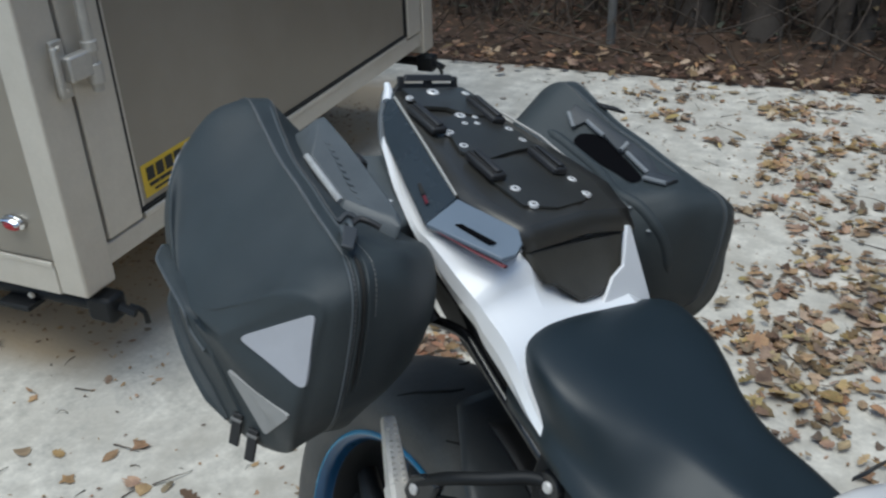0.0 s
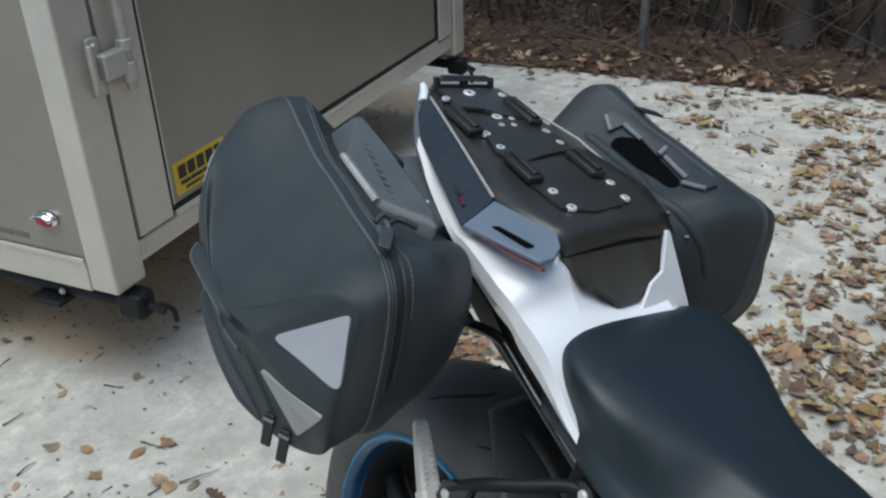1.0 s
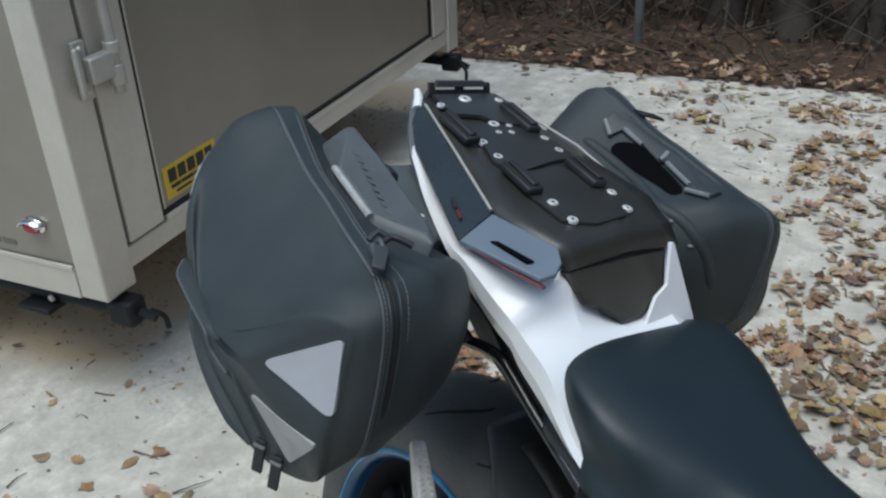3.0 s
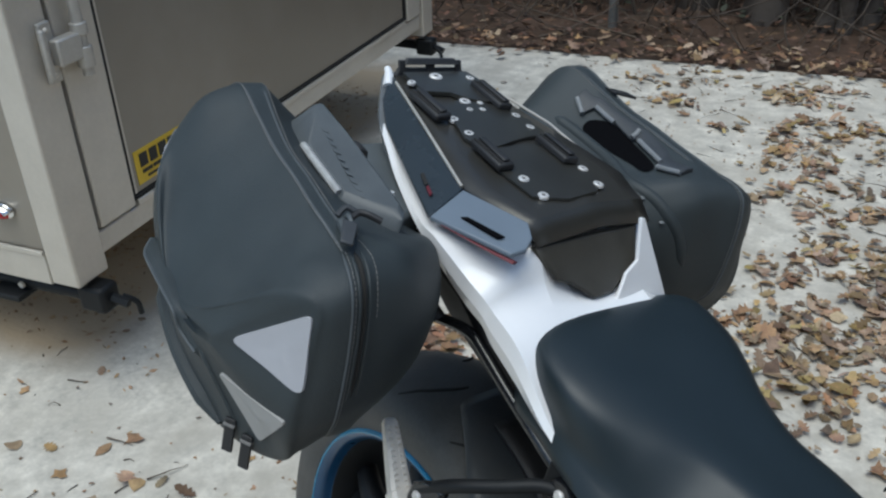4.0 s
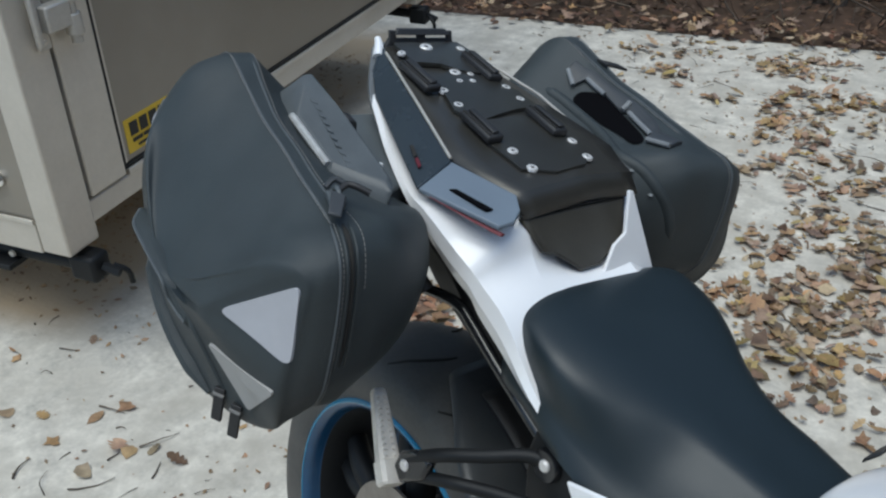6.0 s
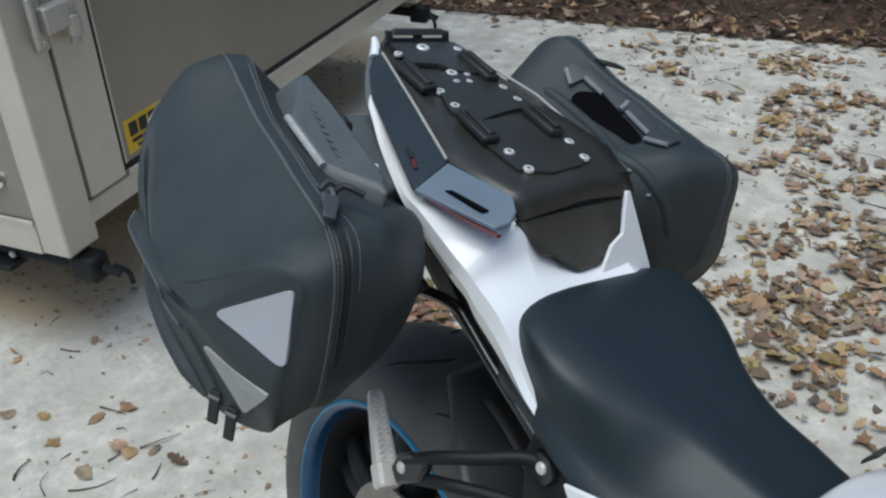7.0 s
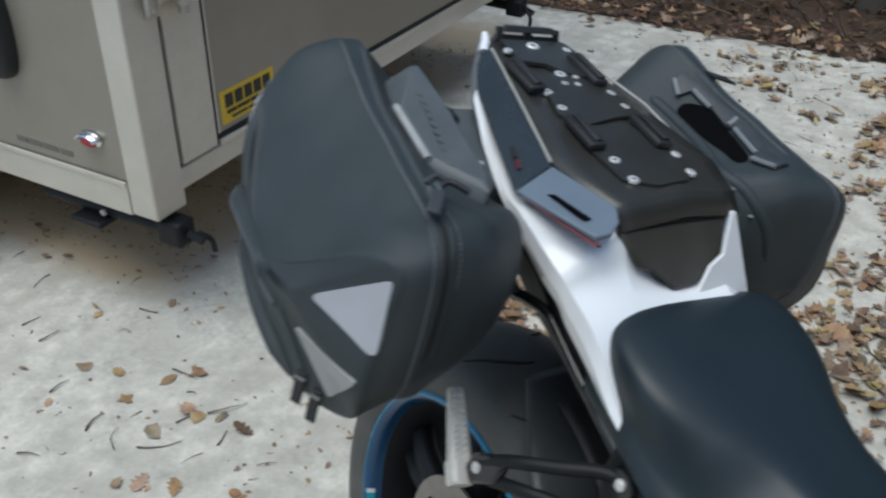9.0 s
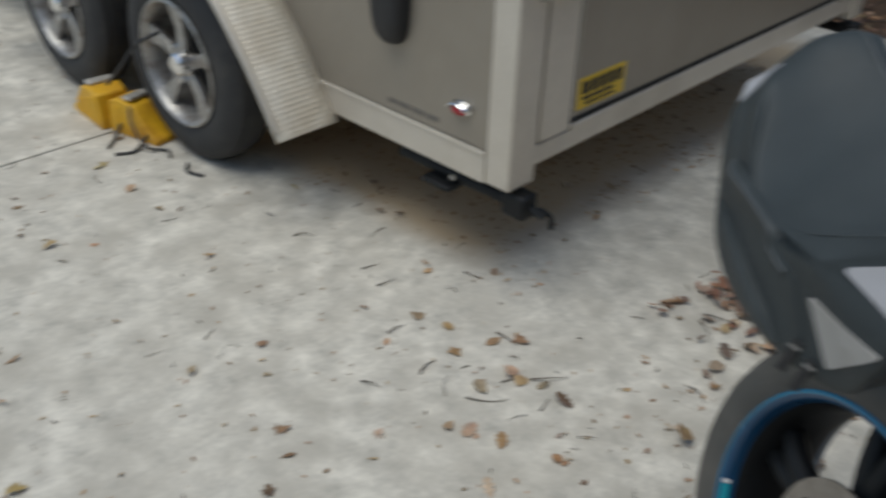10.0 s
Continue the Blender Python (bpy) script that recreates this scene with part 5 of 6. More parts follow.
                part("tooth", bm, "cast", peg, smooth=False)
        if s < 0:
            part("side_panel", prism([(0.325, s * 0.150, 0.756), (0.37, s * 0.148, 0.770), (0.45, s * 0.138, 0.775), (0.44, s * 0.138, 0.715), (0.350, s * 0.148, 0.725)], (0, s * 0.006, 0)), "white", bike, "white side panel below the seat", bevel=0.003)
    # mudguard hugging the tyre
    rings = []
    for a in np.linspace(0.15, 1.46, 9):
        ca, sa = math.cos(a), math.sin(a)
        r, hw = 0.344, float(np.interp(a, (0.15, 0.8, 1.05, 1.2, 1.46), (0.12, 0.135, 0.135, 0.112, 0.062)))
        rings.append([(c.x + rr * ca, y * hw, c.z + rr * sa) for y, rr in ((-1.0, r - 0.008), (-0.9, r), (-0.5, r + 0.004), (0.0, r + 0.006), (0.5, r + 0.004), (0.9, r), (1.0, r - 0.008))])
    ob = part("mudguard", spline_loft(rings, 4, 3, closed=False), "mudguard", bike, "dark grey plastic rear mudguard")
    ob.modifiers.new("thickness", "SOLIDIFY").thickness = 0.004
    # black panel over the guard, standing in for shade from the frame
    rings = []
    for a in np.linspace(0.15, 1.30, 8):
        ca, sa = math.cos(a), math.sin(a)
        rings.append([(c.x + 0.358 * ca, y, c.z + 0.358 * sa) for y in (-0.055, -0.02, 0.03, 0.08, 0.125)])
    ob = part("guard_shade", spline_loft(rings, 4, 2, closed=False), "plastic_dark", bike, "black panel over the mudguard, painting the frame's shade")
    ob.modifiers.new("thickness", "SOLIDIFY").thickness = 0.006
    # swingarm, caliper, axle
    for s in (-1, 1):
        arm = part("swingarm", tube(catmull([(-0.003, s * 0.125, 0.33), (0.15, s * 0.14, 0.345), (0.32, s * 0.13, 0.40), (0.52, s * 0.10, 0.44)], 5), [0.030 + 0.0012 * q for q in range(16)], 12, 0.7), "steel_black", bike)
    part("axle", tube([(-0.003, -0.155, 0.33), (-0.003, 0.155, 0.33)], 0.014, 14), "cast", bike)
    part("caliper", box((0.03, -0.115, 0.41), (0.095, -0.075, 0.455)), "plastic_dark", bike, bevel=0.01)
    part("brake_hose", tube(catmull([(0.06, -0.11, 0.45), (0.05, -0.14, 0.50), (0.16, -0.15, 0.53), (0.27, -0.12, 0.52), (0.40, -0.10, 0.50)], 6), 0.004, 8), "plastic_dark", bike)
    part("engine_cover", spline_loft([[(x, w * math.cos(q * math.pi / 5), 0.56 + h * math.sin(q * math.pi / 5)) for q in range(10)] for x, w, h in ((0.40, 0.07, 0.12), (0.48, 0.11, 0.17), (0.60, 0.12, 0.18), (0.70, 0.09, 0.15))], 4, 3), "plastic_dark", bike)
    # rear of the tank, with a dark trim
    rings = []
    for x, w, zt in ((0.490, 0.045, 0.822), (0.497, 0.070, 0.836), (0.53, 0.095, 0.862), (0.62, 0.13, 0.92), (0.70, 0.13, 0.93), (0.74, 0.10, 0.91)):
        rings.append([(x, -w, zt - 0.10), (x, -w * 0.97, zt - 0.04), (x, -w * 0.7, zt - 0.008), (x, 0, zt), (x, w * 0.7, zt - 0.008), (x, w * 0.97, zt - 0.04), (x, w, zt - 0.10), (x, 0, zt - 0.12)])
    tank = part("tank", spline_loft(rings, 5, 4), "white", bike, "white fuel tank")
    part("tank_trim", prism([(0.478, 0.085, 0.820), (0.482, 0.045, 0.824), (0.494, 0.048, 0.840), (0.490, 0.088, 0.838)], (0, 0, 0.006)), "plastic_dark", tank, bevel=0.002)
    return bike


# ---- panniers ----
# seam round the clamshell (x, z), peak first, then forward over the front and back underneath
SEAM = [(-0.132, 1.024), (-0.069, 1.007), (-0.017, 0.989), (0.036, 0.979), (0.080, 0.968), (0.120, 0.960), (0.1525, 0.953), (0.178, 0.946), (0.194, 0.931), (0.1987, 0.902),
        (0.1977, 0.8616), (0.193, 0.822), (0.184, 0.793), (0.154, 0.757), (0.10, 0.719), (0.0, 0.700), (-0.11, 0.715), (-0.185, 0.78), (-0.210, 0.87), (-0.187, 0.972)]
# shoulder of the outer lid (x, distance out, z)
LID = [(-0.132, 0.374, 0.954), (-0.078, 0.393, 0.891), (-0.022, 0.404, 0.856), (0.035, 0.406, 0.858), (0.078, 0.399, 0.873), (0.113, 0.384, 0.896), (0.150, 0.365, 0.922), (0.176, 0.352, 0.927),
       (0.189, 0.344, 0.915), (0.190, 0.347, 0.890), (0.188, 0.350, 0.860), (0.187, 0.358, 0.822), (0.181, 0.357, 0.784), (0.157, 0.349, 0.742), (0.095, 0.371, 0.727),
       (0.0, 0.386, 0.730), (-0.10, 0.378, 0.748), (-0.165, 0.366, 0.80), (-0.198, 0.369, 0.885), (-0.177, 0.358, 0.943)]
# shoulder of the inner half (x, z)
BACK = [(-0.125, 0.958), (-0.07, 0.943), (-0.02, 0.932), (0.03, 0.927), (0.07, 0.930), (0.104, 0.936), (0.128, 0.931), (0.143, 0.916), (0.152, 0.897), (0.155, 0.873),
        (0.149, 0.84), (0.138, 0.81), (0.125, 0.79), (0.10, 0.765), (0.06, 0.745), (-0.02, 0.735), (-0.10, 0.745), (-0.165, 0.80), (-0.18, 0.87), (-0.168, 0.918)]


def pannier_layers():
    """Closed rings of the right-hand clamshell, from its inner face over the seam to the middle of the lid."""
    inner, lid = [], []
    n = len(SEAM)
    for k in range(n):
        sx, sz = SEAM[k]
        sy = -0.306 - 0.0075 * min(1.0, max(0.0, (sx - 0.15) / 0.04))
        bx, bz = BACK[k]
        qx, qy, qz = LID[k]
        S, J, Q = np.array((sx, sy, sz)), np.array((bx, -0.205, bz)), np.array((qx, -qy, qz))
        wide = 0.027 if k == 0 or k > 6 else (0.021, 0.017, 0.017, 0.017, 0.018, 0.023)[k - 1]
        I = np.array((sx - 0.011 * min(1.0, max(0.0, (sx - 0.15) / 0.04)), sy + wide, sz))
        cx = min(0.10, max(-0.12, qx * 0.55))
        C = np.array((cx, -float(np.interp(cx, (-0.12, -0.02, 0.05, 0.10), (0.394, 0.409, 0.410, 0.402))), 0.85 + 0.06 * (qz - 0.85)))
        out = np.array((0.0, -0.004, 0.004)) if k < 7 else np.array((0.002, -0.003, 0.0)) if k < 14 else np.array((0.0, 0.001, -0.001))
        face = np.array((-0.02 + 0.74 * (bx + 0.02), -0.170, 0.85 + 0.8 * (bz - 0.85)))
        inner.append([face, J * 0.25 + face * 0.75 + np.array((0, 0.006, 0)), J, J * 0.5 + I * 0.5 + (np.array((0.0, 0.0, -0.002)) if k < 4 else np.array((0.007, 0.001, 0.007)) if 5 < k < 9 else np.array((0.006, 0.001, 0.0)) if 8 < k < 13 else np.array((0.0, 0.002, 0.0))), I])
        # the crown of the lid swells towards the peak, with a shallow groove round it
        swell = {0: 1.0, 19: 0.8, 18: 0.45, 1: 0.45, 17: 0.2, 2: 0.15}.get(k, 0.0) * np.array((-0.003, -0.009, 0.012))
        lid.append([S, S * 0.62 + Q * 0.38 + out + swell * 0.6, S * 0.25 + Q * 0.75 + out * 0.25 + swell * 0.5, Q + swell * 0.2, Q * 0.7 + C * 0.3 + swell, Q * 0.4 + C * 0.6 + swell, C])
    return inner, lid


def seam_run(s, first, last, f, dx=0.0):
    """Points along the zip band, f = 0 at its outer edge and 1 at its inner."""
    inner, lid = pannier_layers()
    run = [lid[k % len(lid)][0] * (1 - f) + inner[k % len(lid)][-1] * f for k in range(first, last + 1)]
    return [(p[0], -s * p[1], p[2]) for p in run]


def pannier_skin(s):
    """The moulded clamshell, creased along both edges of the zip band; s = 1 mirrors it."""
    inner, lid = pannier_layers()
    cols = []
    for a, b in zip(inner, lid):
        I, S = a[-1], b[0]
        band = [I + (S - I) * t for t in (0.25, 0.5, 0.75)]
        skin = catmull(b, 4)
        for _ in range(3):
            skin = skin[:2] + [p * 0.25 + q * 0.5 + r * 0.25 for p, q, r in zip(skin[1:], skin[2:], skin[3:])] + skin[-1:]
        cols.append(catmull(a, 4) + band + skin)
    bm = bmesh.new()
    rows = []
    for q in range(len(cols[0])):
        rows.append([bm.verts.new((p[0], -s * p[1], p[2])) for p in catmull([c[q] for c in cols], 5, True)])
    n = len(rows[0])
    for a, b in zip(rows, rows[1:]):
        for k in range(n):
            bm.faces.new((a[k], a[(k + 1) % n], b[(k + 1) % n], b[k]))
    bm.faces.new(rows[0][::-1])
    bm.faces.new(rows[-1])
    return bm


def build_pannier(s):
    """s = -1: the bike's right side; s = 1: its left side."""
    side = "with reflective triangles" if s < 0 else "with a recessed carrying handle"
    bag = tagged(empty("pannier", RIGHT_BAG if s < 0 else LEFT_BAG), "black moulded semi-rigid motorcycle pannier " + side, "pannier", group="pair of panniers")
    shell = part("shell", pannier_skin(s), "fabric", bag, angle=38)
    tree = surface_of(shell)

    def eased(path):
        """The path with its small kinks taken out."""
        for _ in range(8):
            path = path[:1] + [p * 0.25 + q * 0.5 + r * 0.25 for p, q, r in zip(path, path[1:], path[2:])] + path[-1:]
        return path

    def laid(points, lift, steps=10):
        return eased([on_surface(tree, p, lift) for p in catmull(points, steps)])

    def line(points, lift, r, key, name, owner, sides=8, steps=10, flat=1.0):
        path = laid(points, lift, steps)
        n = len(path) - 1
        return part(name, tube(path, [r * min(1.0, 0.3 + 0.14 * min(q, n - q)) for q in range(n + 1)], sides, flat), key, owner)

    def dashes(points, lift, name, owner, pitch=0.0050, long=0.0034):
        """A row of stitches, joined as one thread."""
        path = laid(points, lift, 40)
        bm = bmesh.new()
        run = 0.0
        dist = [0.0]
        for p, q in zip(path, path[1:]):
            dist.append(dist[-1] + (q - p).length)
        total = dist[-1]
        P = np.array([tuple(p) for p in path])

        def at(d):
            return Vector([float(np.interp(d, dist, P[:, c])) for c in range(3)])
        while run < total - long:
            add_tube(bm, [at(run), at(run + long)], 0.00048, 4)
            run += pitch
        ob = part(name, bm, "thread", owner)
        ob["kind"] = "stuff"
        return ob

    # the zip band: a pale bound edge outside, thread along both, the teeth bare ahead of the slider
    line(seam_run(s, -2, 6, 0.06), 0.0003, 0.0017, "fabric_trim", "welt", shell)
    line(seam_run(s, 6, 14, 0.0), 0.0002, 0.0014, "fabric_trim", "welt", shell)
    dashes(seam_run(s, -2, 6, 0.0), 0.0012, "stitching", shell)
    dashes(seam_run(s, 6, 13, 0.14), 0.0005, "stitching", shell)
    dashes(seam_run(s, -2, 9 if s < 0 else 5, 1.10), 0.0005, "stitching", shell)
    line(seam_run(s, -2, 5, 0.86), 0.0, 0.0013, "fabric_trim", "welt", shell)
    if s < 0:
        line(seam_run(s, 6, 11, 0.52), -0.0008, 0.0032, "gap", "zip", shell)
        line(seam_run(s, 6, 11, 0.30), 0.0003, 0.0022, "fabric", "zip_lip", shell)
        line(seam_run(s, 6, 11, 0.76), 0.0003, 0.0022, "fabric", "zip_lip", shell)
        base = on_surface(tree, (0.1256, -0.2901, 0.9573), 0.006)
        pull = part("zip_slider", box((-0.009, -0.0055, -0.004), (0.008, 0.0055, 0.0035)), "grip_grey", shell, bevel=0.002)
        pull.matrix_local = Matrix.Translation(base) @ pose(0, 0, 0, 0, 12, -8) @ Matrix.Scale(1.35, 4)
        part("zip_bridge", tube(catmull([(-0.007, 0.0, 0.003), (-0.003, 0.0, 0.0075), (0.004, 0.0, 0.0072), (0.008, 0.0, 0.003)], 4), 0.0018, 8), "grip_grey", pull)
        part("zip_tab", prism([(0.002, -0.0055, 0.0070), (0.022, -0.0125, 0.0035), (0.026, -0.0045, 0.0030), (0.008, 0.0035, 0.0070)], (0, 0, 0.0026)), "hardplastic", pull, bevel=0.001)
        part("pull_cord", tube(catmull([(-0.004, 0.003, 0.005), (-0.007, 0.009, 0.007), (-0.004, 0.015, 0.007), (0.001, 0.023, 0.005)], 4), 0.0024, 8), "plastic_dark", pull)
        part("pull_knot", tube(catmull([(-0.008, -0.006, 0.004), (-0.012, 0.001, 0.008), (-0.008, 0.008, 0.006)], 4), 0.0022, 8), "hardplastic", pull)
        # a stitched flange standing out from the lid, a soft ridge below it and the roll underneath
        root = [(-0.0930, -0.398, 0.8635), (-0.0740, -0.400, 0.8645), (-0.0382, -0.404, 0.8630), (0.0023, -0.406, 0.8580), (0.0393, -0.407, 0.8480), (0.0520, -0.407, 0.8360), (0.0690, -0.405, 0.8250)]
        rim = [(-0.0956, -0.404, 0.8640), (-0.0801, -0.415, 0.8566), (-0.0449, -0.418, 0.8563), (-0.0062, -0.418, 0.8528), (0.0309, -0.416, 0.8460), (0.0380, -0.411, 0.8280), (0.0660, -0.4045, 0.8180)]
        bm = bmesh.new()
        inner, outer = laid(root, -0.0010), eased([Vector(p) for p in catmull(rim, 10)])
        rows = []
        for p, q in zip(inner, outer):
            foot = on_surface(tree, q + Vector((0.0, 0.012, -0.040)), -0.0010)
            rows.append([bm.verts.new(v) for v in (p, p.lerp(q, 0.45) + Vector((0.0, 0.0, 0.0018)), p.lerp(q, 0.9) + Vector((0.0, 0.0, 0.0016)), q, q.lerp(foot, 0.25) + Vector((0.0, 0.003, 0.0)), q.lerp(foot, 0.65) + Vector((0.0, 0.002, 0.0)), foot)])
        for r0, r1 in zip(rows, rows[1:]):
            for k in range(len(r0) - 1):
                bm.faces.new((r0[k], r0[k + 1], r1[k + 1], r1[k]))
        bm.faces.new(rows[0])
        bm.faces.new(rows[-1][::-1])
        flange = part("flange", bm, "fabric", shell, angle=50)
        part("piping", tube(outer, 0.0016, 8), "fabric_trim", flange)
        line([(0.0690, -0.405, 0.8250), (0.0800, -0.394, 0.808), (0.0930, -0.383, 0.782), (0.1060, -0.3706, 0.755)], -0.001, 0.0040, "fabric", "ridge", shell)
        line([(-0.12, -0.378, 0.80), (-0.05, -0.398, 0.79), (0.02, -0.395, 0.765), (0.075, -0.372, 0.74)], 0.001, 0.010, "fabric", "bottom_roll", shell)
        for x, y, z, d in ((0.1002, -0.3738, 0.7524, 0.030), (0.1201, -0.3643, 0.7439, 0.030)):
            p = on_surface(tree, (x, y, z), 0.004)
            ob = part("strap_end", prism([(-0.0058, -0.002, 0.010), (0.0058, -0.002, 0.010), (0.0064, -0.001, -d), (-0.0048, -0.001, -d)], (0, 0.004, 0)), "plastic_dark", bag, "hanging black strap end", bevel=0.001)
            ob.matrix_local = Matrix.Translation(p) @ pose(0, 0, 0, 0, 6, 40)
            part("loop", box((-0.0062, -0.0035, 0.001), (0.0062, 0.003, 0.0045)), "thread", ob, bevel=0.001)
        part("reflective_patch", drape(tree, ((-0.1360, -0.3470, 0.9660), (-0.1980, -0.3480, 0.9200), (-0.1760, -0.3600, 0.8960)), 0.0006, 0.0006, 14, 0.12), "reflective", shell, "silver-grey reflective patch at the rear")
        part("reflective_triangle", drape(tree, ((0.1868, -0.3440, 0.9162), (0.1190, -0.3900, 0.8615), (0.1905, -0.3470, 0.8380)), 0.0004, 0.0008, 14, 0.12), "reflective", shell, "silver-grey reflective triangle")
        part("reflective_triangle", drape(tree, ((0.0995, -0.3908, 0.8170), (0.1840, -0.3540, 0.8100), (0.1360, -0.3590, 0.7550)), 0.0004, 0.0008, 14, 0.10), "reflective_low", shell, "dusty reflective triangle")
        # grip plate on the inner shoulder, with a worn pale edge and a row of embossed marks
        grip = [Vector(p) for p in ((-0.0484, -0.2620, 0.9817), (-0.0674, -0.2480, 1.0068), (-0.0804, -0.2380, 1.0152), (-0.0809, -0.2280, 1.0169), (-0.0450, -0.2140, 0.9963), (0.0069, -0.2090, 0.9788), (0.0527, -0.2070, 0.9656), (0.0864, -0.2060, 0.9551), (0.0948, -0.2120, 0.9519), (0.0922, -0.2180, 0.9506), (0.0470, -0.2570, 0.9582))]
        mid = sum(grip, Vector()) / len(grip)
        face = (grip[-1] - grip[0]).cross(grip[5] - grip[0]).normalized()
        face = face if face.z > 0 else -face
        bm = bmesh.new()
        low = [bm.verts.new(on_surface(tree, p, -0.004)) for p in grip]
        top = [bm.verts.new(p) for p in grip]
        step = [bm.verts.new(p.lerp(mid, 0.13) + face * 0.0035) for p in grip]
        for a, b in ((low, top), (top, step)):
            for k in range(len(grip)):
                bm.faces.new((a[k], a[(k + 1) % len(grip)], b[(k + 1) % len(grip)], b[k]))
        bm.faces.new(step)
        bm.faces.new(low[::-1])
        plate = part("grip_plate", bm, "grip_grey", shell, "hard plastic grip with a worn pale edge", angle=25, bevel=0.0015)
        edge = [grip[0].lerp(grip[-1], t) + face * 0.001 for t in (0.03, 0.3, 0.6, 0.92)]
        part("worn_edge", tube(edge, 0.0042, 8), "pale_edge", plate)
        on_plate = surface_of(plate)
        first, last = grip[0].lerp(grip[4], 0.42), grip[-1].lerp(grip[7], 0.30)
        step = (last - first) / 10.0
        across = (grip[5] - grip[0]).normalized() * 0.0068
        for k in range(10):
            a = first + step * k
            q = [on_plate.ray_cast(v + face * 0.03, -face)[0] for v in (a, a + step * 0.6, a + step * 0.6 + across, a + across)]
            part("embossed_mark", prism(q, face * 0.0006), "grip_grey", plate)
        part("inner_shelf", prism([(-0.168, -0.215, 0.938), (-0.172, -0.090, 0.937), (-0.07, -0.108, 0.934), (0.025, -0.150, 0.930), (0.05, -0.215, 0.925), (-0.05, -0.235, 0.938)], (0, 0, -0.030)), "shelf", shell, bevel=0.006)
        part("latch_pin", lathe([(0.0, 0.006), (0.004, 0.006), (0.005, -0.004)], 12, "z", (0.052, -0.206, 0.958)), "bolt", plate)
        clip = [grip[4].lerp(grip[5], t) + Vector((0.0, 0.004, -0.004)) for t in (0.15, 0.45)]
        part("catch", prism([clip[0], clip[1], clip[1] + Vector((0.0, 0.012, -0.004)), clip[0] + Vector((0.004, 0.008, -0.002))], (0, 0, -0.012)), "plastic_dark", plate, bevel=0.002)
        part("mount_clip", tube(catmull([(0.05, -0.18, 0.86), (0.06, -0.16, 0.85), (0.085, -0.145, 0.825)], 4), 0.009, 10), "plastic_dark", bag)
    else:
        # moulded fold down the inner side and the front
        line([(-0.0897, 0.2178, 0.9718), (-0.0462, 0.2238, 0.9661), (0.0306, 0.2196, 0.9535), (0.1007, 0.1957, 0.9408), (0.1367, 0.2050, 0.9261), (0.1563, 0.2168, 0.9083), (0.1682, 0.2361, 0.8798), (0.1705, 0.2625, 0.8203)], -0.0065, 0.0100, "fabric", "inner_fold", shell, 14)
        # carrying handle; the hollow under it is a near-black patch on the shell, its shade painted
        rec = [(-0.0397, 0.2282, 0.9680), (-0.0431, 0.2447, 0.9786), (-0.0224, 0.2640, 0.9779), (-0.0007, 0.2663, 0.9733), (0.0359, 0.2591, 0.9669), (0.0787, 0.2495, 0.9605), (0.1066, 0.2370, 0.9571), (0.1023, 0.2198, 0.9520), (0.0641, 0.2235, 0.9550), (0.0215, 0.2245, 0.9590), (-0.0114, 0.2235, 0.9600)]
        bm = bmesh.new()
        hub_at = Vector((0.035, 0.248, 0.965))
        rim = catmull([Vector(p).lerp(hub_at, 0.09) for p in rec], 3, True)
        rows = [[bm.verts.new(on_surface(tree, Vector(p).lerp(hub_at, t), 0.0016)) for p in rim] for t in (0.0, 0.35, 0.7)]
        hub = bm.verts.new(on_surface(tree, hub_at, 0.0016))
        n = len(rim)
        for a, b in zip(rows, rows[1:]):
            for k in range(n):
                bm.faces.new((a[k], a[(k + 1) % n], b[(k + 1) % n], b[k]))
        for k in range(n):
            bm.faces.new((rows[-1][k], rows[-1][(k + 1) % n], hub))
        part("recess_shade", bm, "hollow_paint", shell)
        # a low strap-like grip lying on the shell along the recess
        edge = [(-0.0752, 0.2536, 0.9935), (-0.0506, 0.2435, 0.9805), (-0.0450, 0.2652, 0.9860), (-0.0071, 0.2667, 0.9745), (0.0344, 0.2580, 0.9666), (0.0456, 0.2639, 0.9659), (0.1000, 0.2500, 0.9587), (0.1046, 0.2380, 0.9565), (0.1396, 0.2459, 0.9515)]
        back = [(-0.0787, 0.2712, 1.0021), (-0.0612, 0.2736, 0.9955), (-0.0508, 0.2811, 0.9935), (-0.0096, 0.2846, 0.9796), (0.0241, 0.2859, 0.9739), (0.0405, 0.2866, 0.9712), (0.0860, 0.2780, 0.9611), (0.1040, 0.2664, 0.9588), (0.1380, 0.2716, 0.9556)]
        bm = bmesh.new()
        rows = []
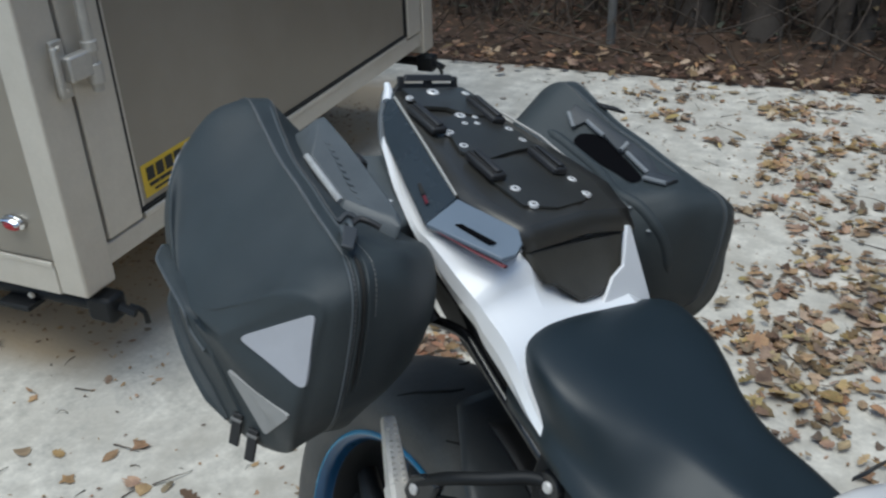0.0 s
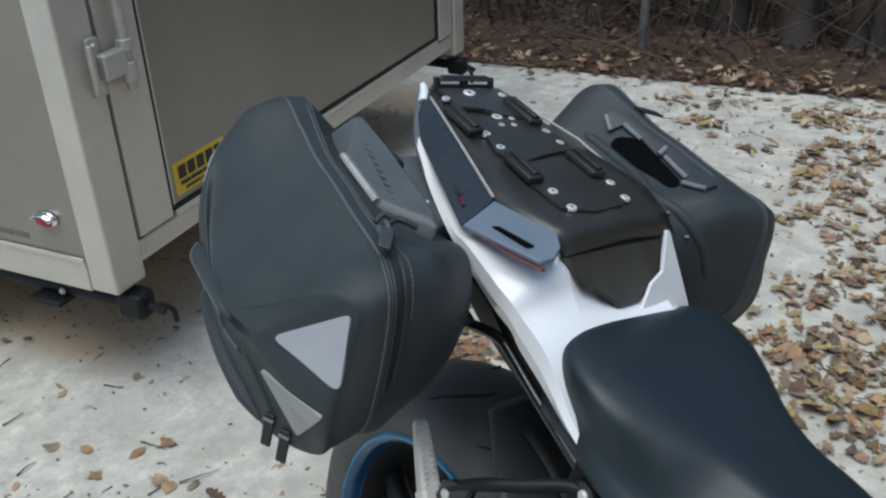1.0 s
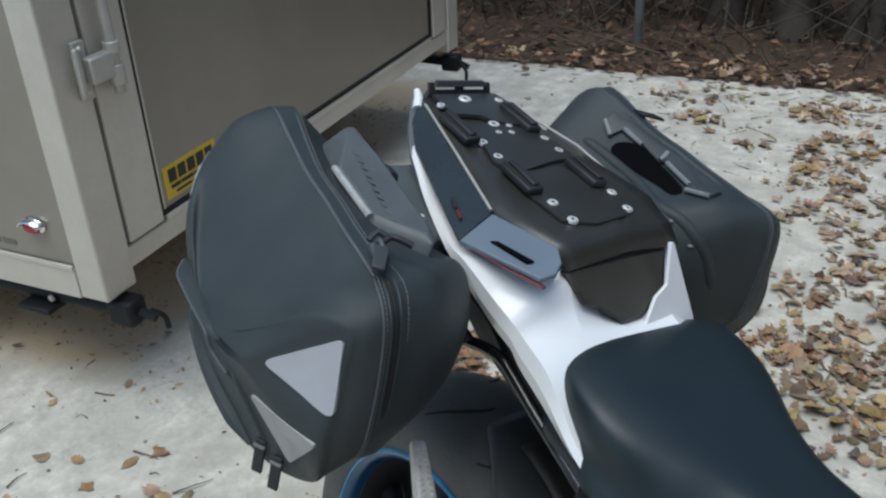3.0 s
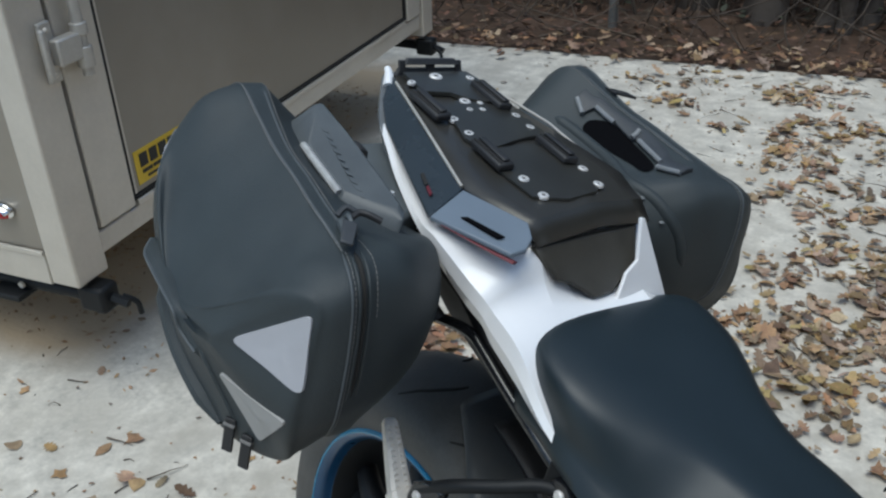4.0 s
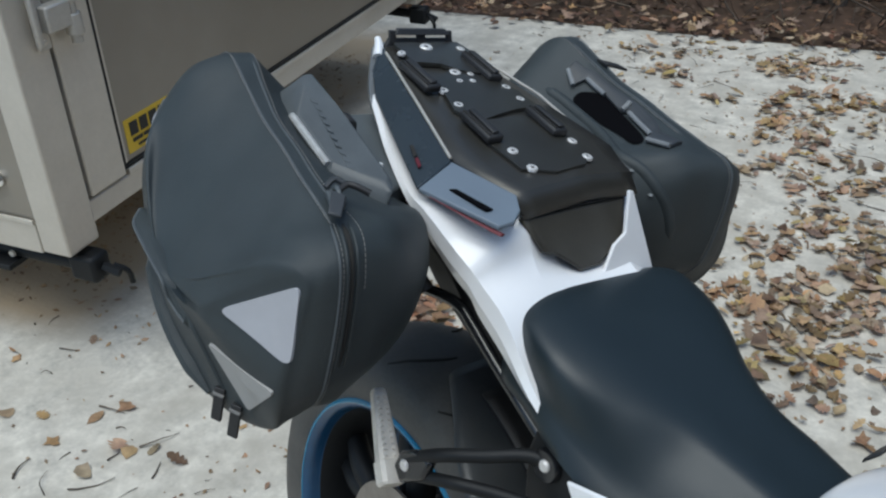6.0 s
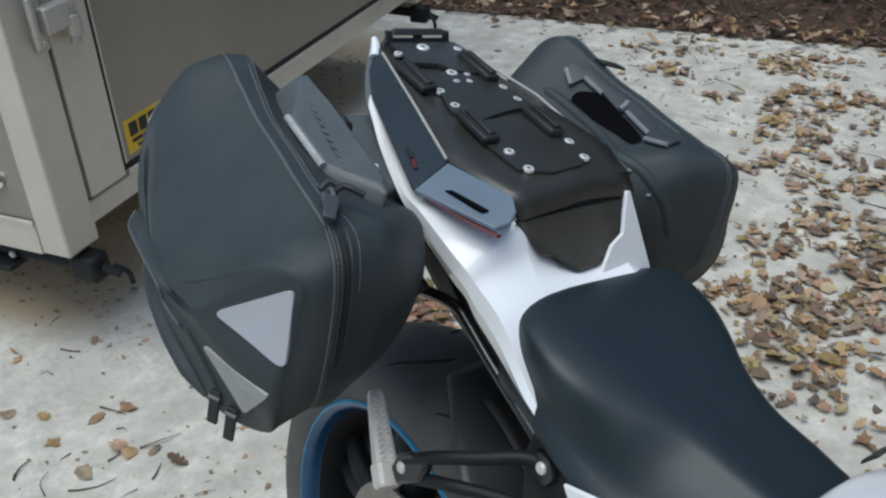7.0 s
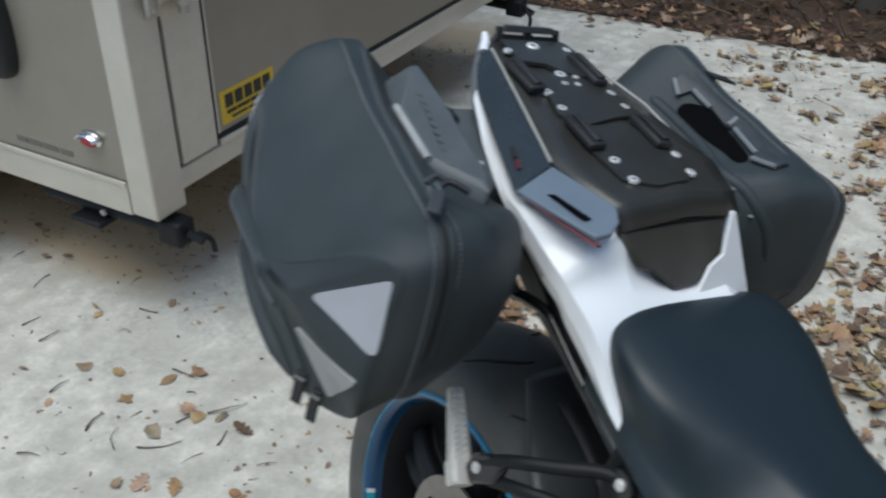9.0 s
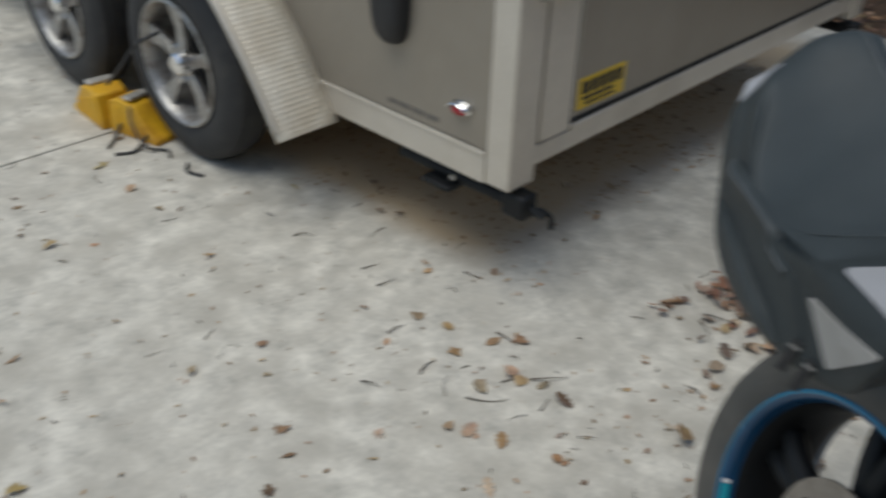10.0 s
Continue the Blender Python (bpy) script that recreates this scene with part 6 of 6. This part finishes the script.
        for p, q in zip(edge, back):
            p, q = Vector(p), Vector(q)
            rows.append([bm.verts.new(on_surface(tree, p, -0.001)), bm.verts.new(on_surface(tree, p, 0.0055)), bm.verts.new(on_surface(tree, p.lerp(q, 0.5), 0.0070)), bm.verts.new(on_surface(tree, q, 0.0045)), bm.verts.new(on_surface(tree, q, -0.001))])
        for r0, r1 in zip(rows, rows[1:]):
            for k in range(4):
                bm.faces.new((r0[k], r0[k + 1], r1[k + 1], r1[k]))
        bm.faces.new(rows[0])
        bm.faces.new(rows[-1][::-1])
        handle = part("handle", bm, "hardplastic", shell, "hard plastic carrying handle with pale worn edges", angle=35, bevel=0.0015)
        for a, b in ((edge[0], edge[1]), (edge[2], edge[3]), (edge[5], edge[6]), (edge[7], edge[8])):
            mid = [(p + q) / 2 for p, q in zip(a, b)]
            part("worn_edge", tube([on_surface(tree, v, 0.0050) for v in (a, mid, b)], 0.0036, 8), "grey_edge", handle)
        part("handle_knob", tube([on_surface(tree, v, 0.0075) for v in ((0.036, 0.2600, 0.967), (0.036, 0.268, 0.969), (0.034, 0.2770, 0.971))], 0.0040, 8), "grey_edge", handle)
        p = on_surface(tree, (-0.058, 0.303, 1.004), 0.002)
        ob = part("strap_end", prism([(-0.010, -0.004, 0.0), (0.012, -0.004, -0.002), (0.014, 0.040, -0.010), (-0.006, 0.040, -0.008)], (0, 0, 0.004)), "plastic_dark", bag, "black strap end at the ridge", bevel=0.001)
        ob.matrix_local = Matrix.Translation(p)
        for x, y, z in ((0.1299, 0.1951, 0.9213), (0.1557, 0.2110, 0.8970)):
            q = on_surface(tree, (x, y, z), 0.002)
            part("rivet", lathe([(0.0, 0.002), (0.0028, 0.0016), (0.0036, 0.0)], 12, "z"), "grey_edge", shell).matrix_local = Matrix.Translation(q)
        part("mount_clip", tube(catmull([(0.12, 0.20, 0.86), (0.13, 0.185, 0.85), (0.15, 0.165, 0.825)], 4), 0.009, 10), "plastic_dark", bag)
    return bag


build_ground()
build_trailer()
build_chock()
build_motorcycle()
build_pannier(-1)
build_pannier(1)
scatter_leaves()
build_woods()
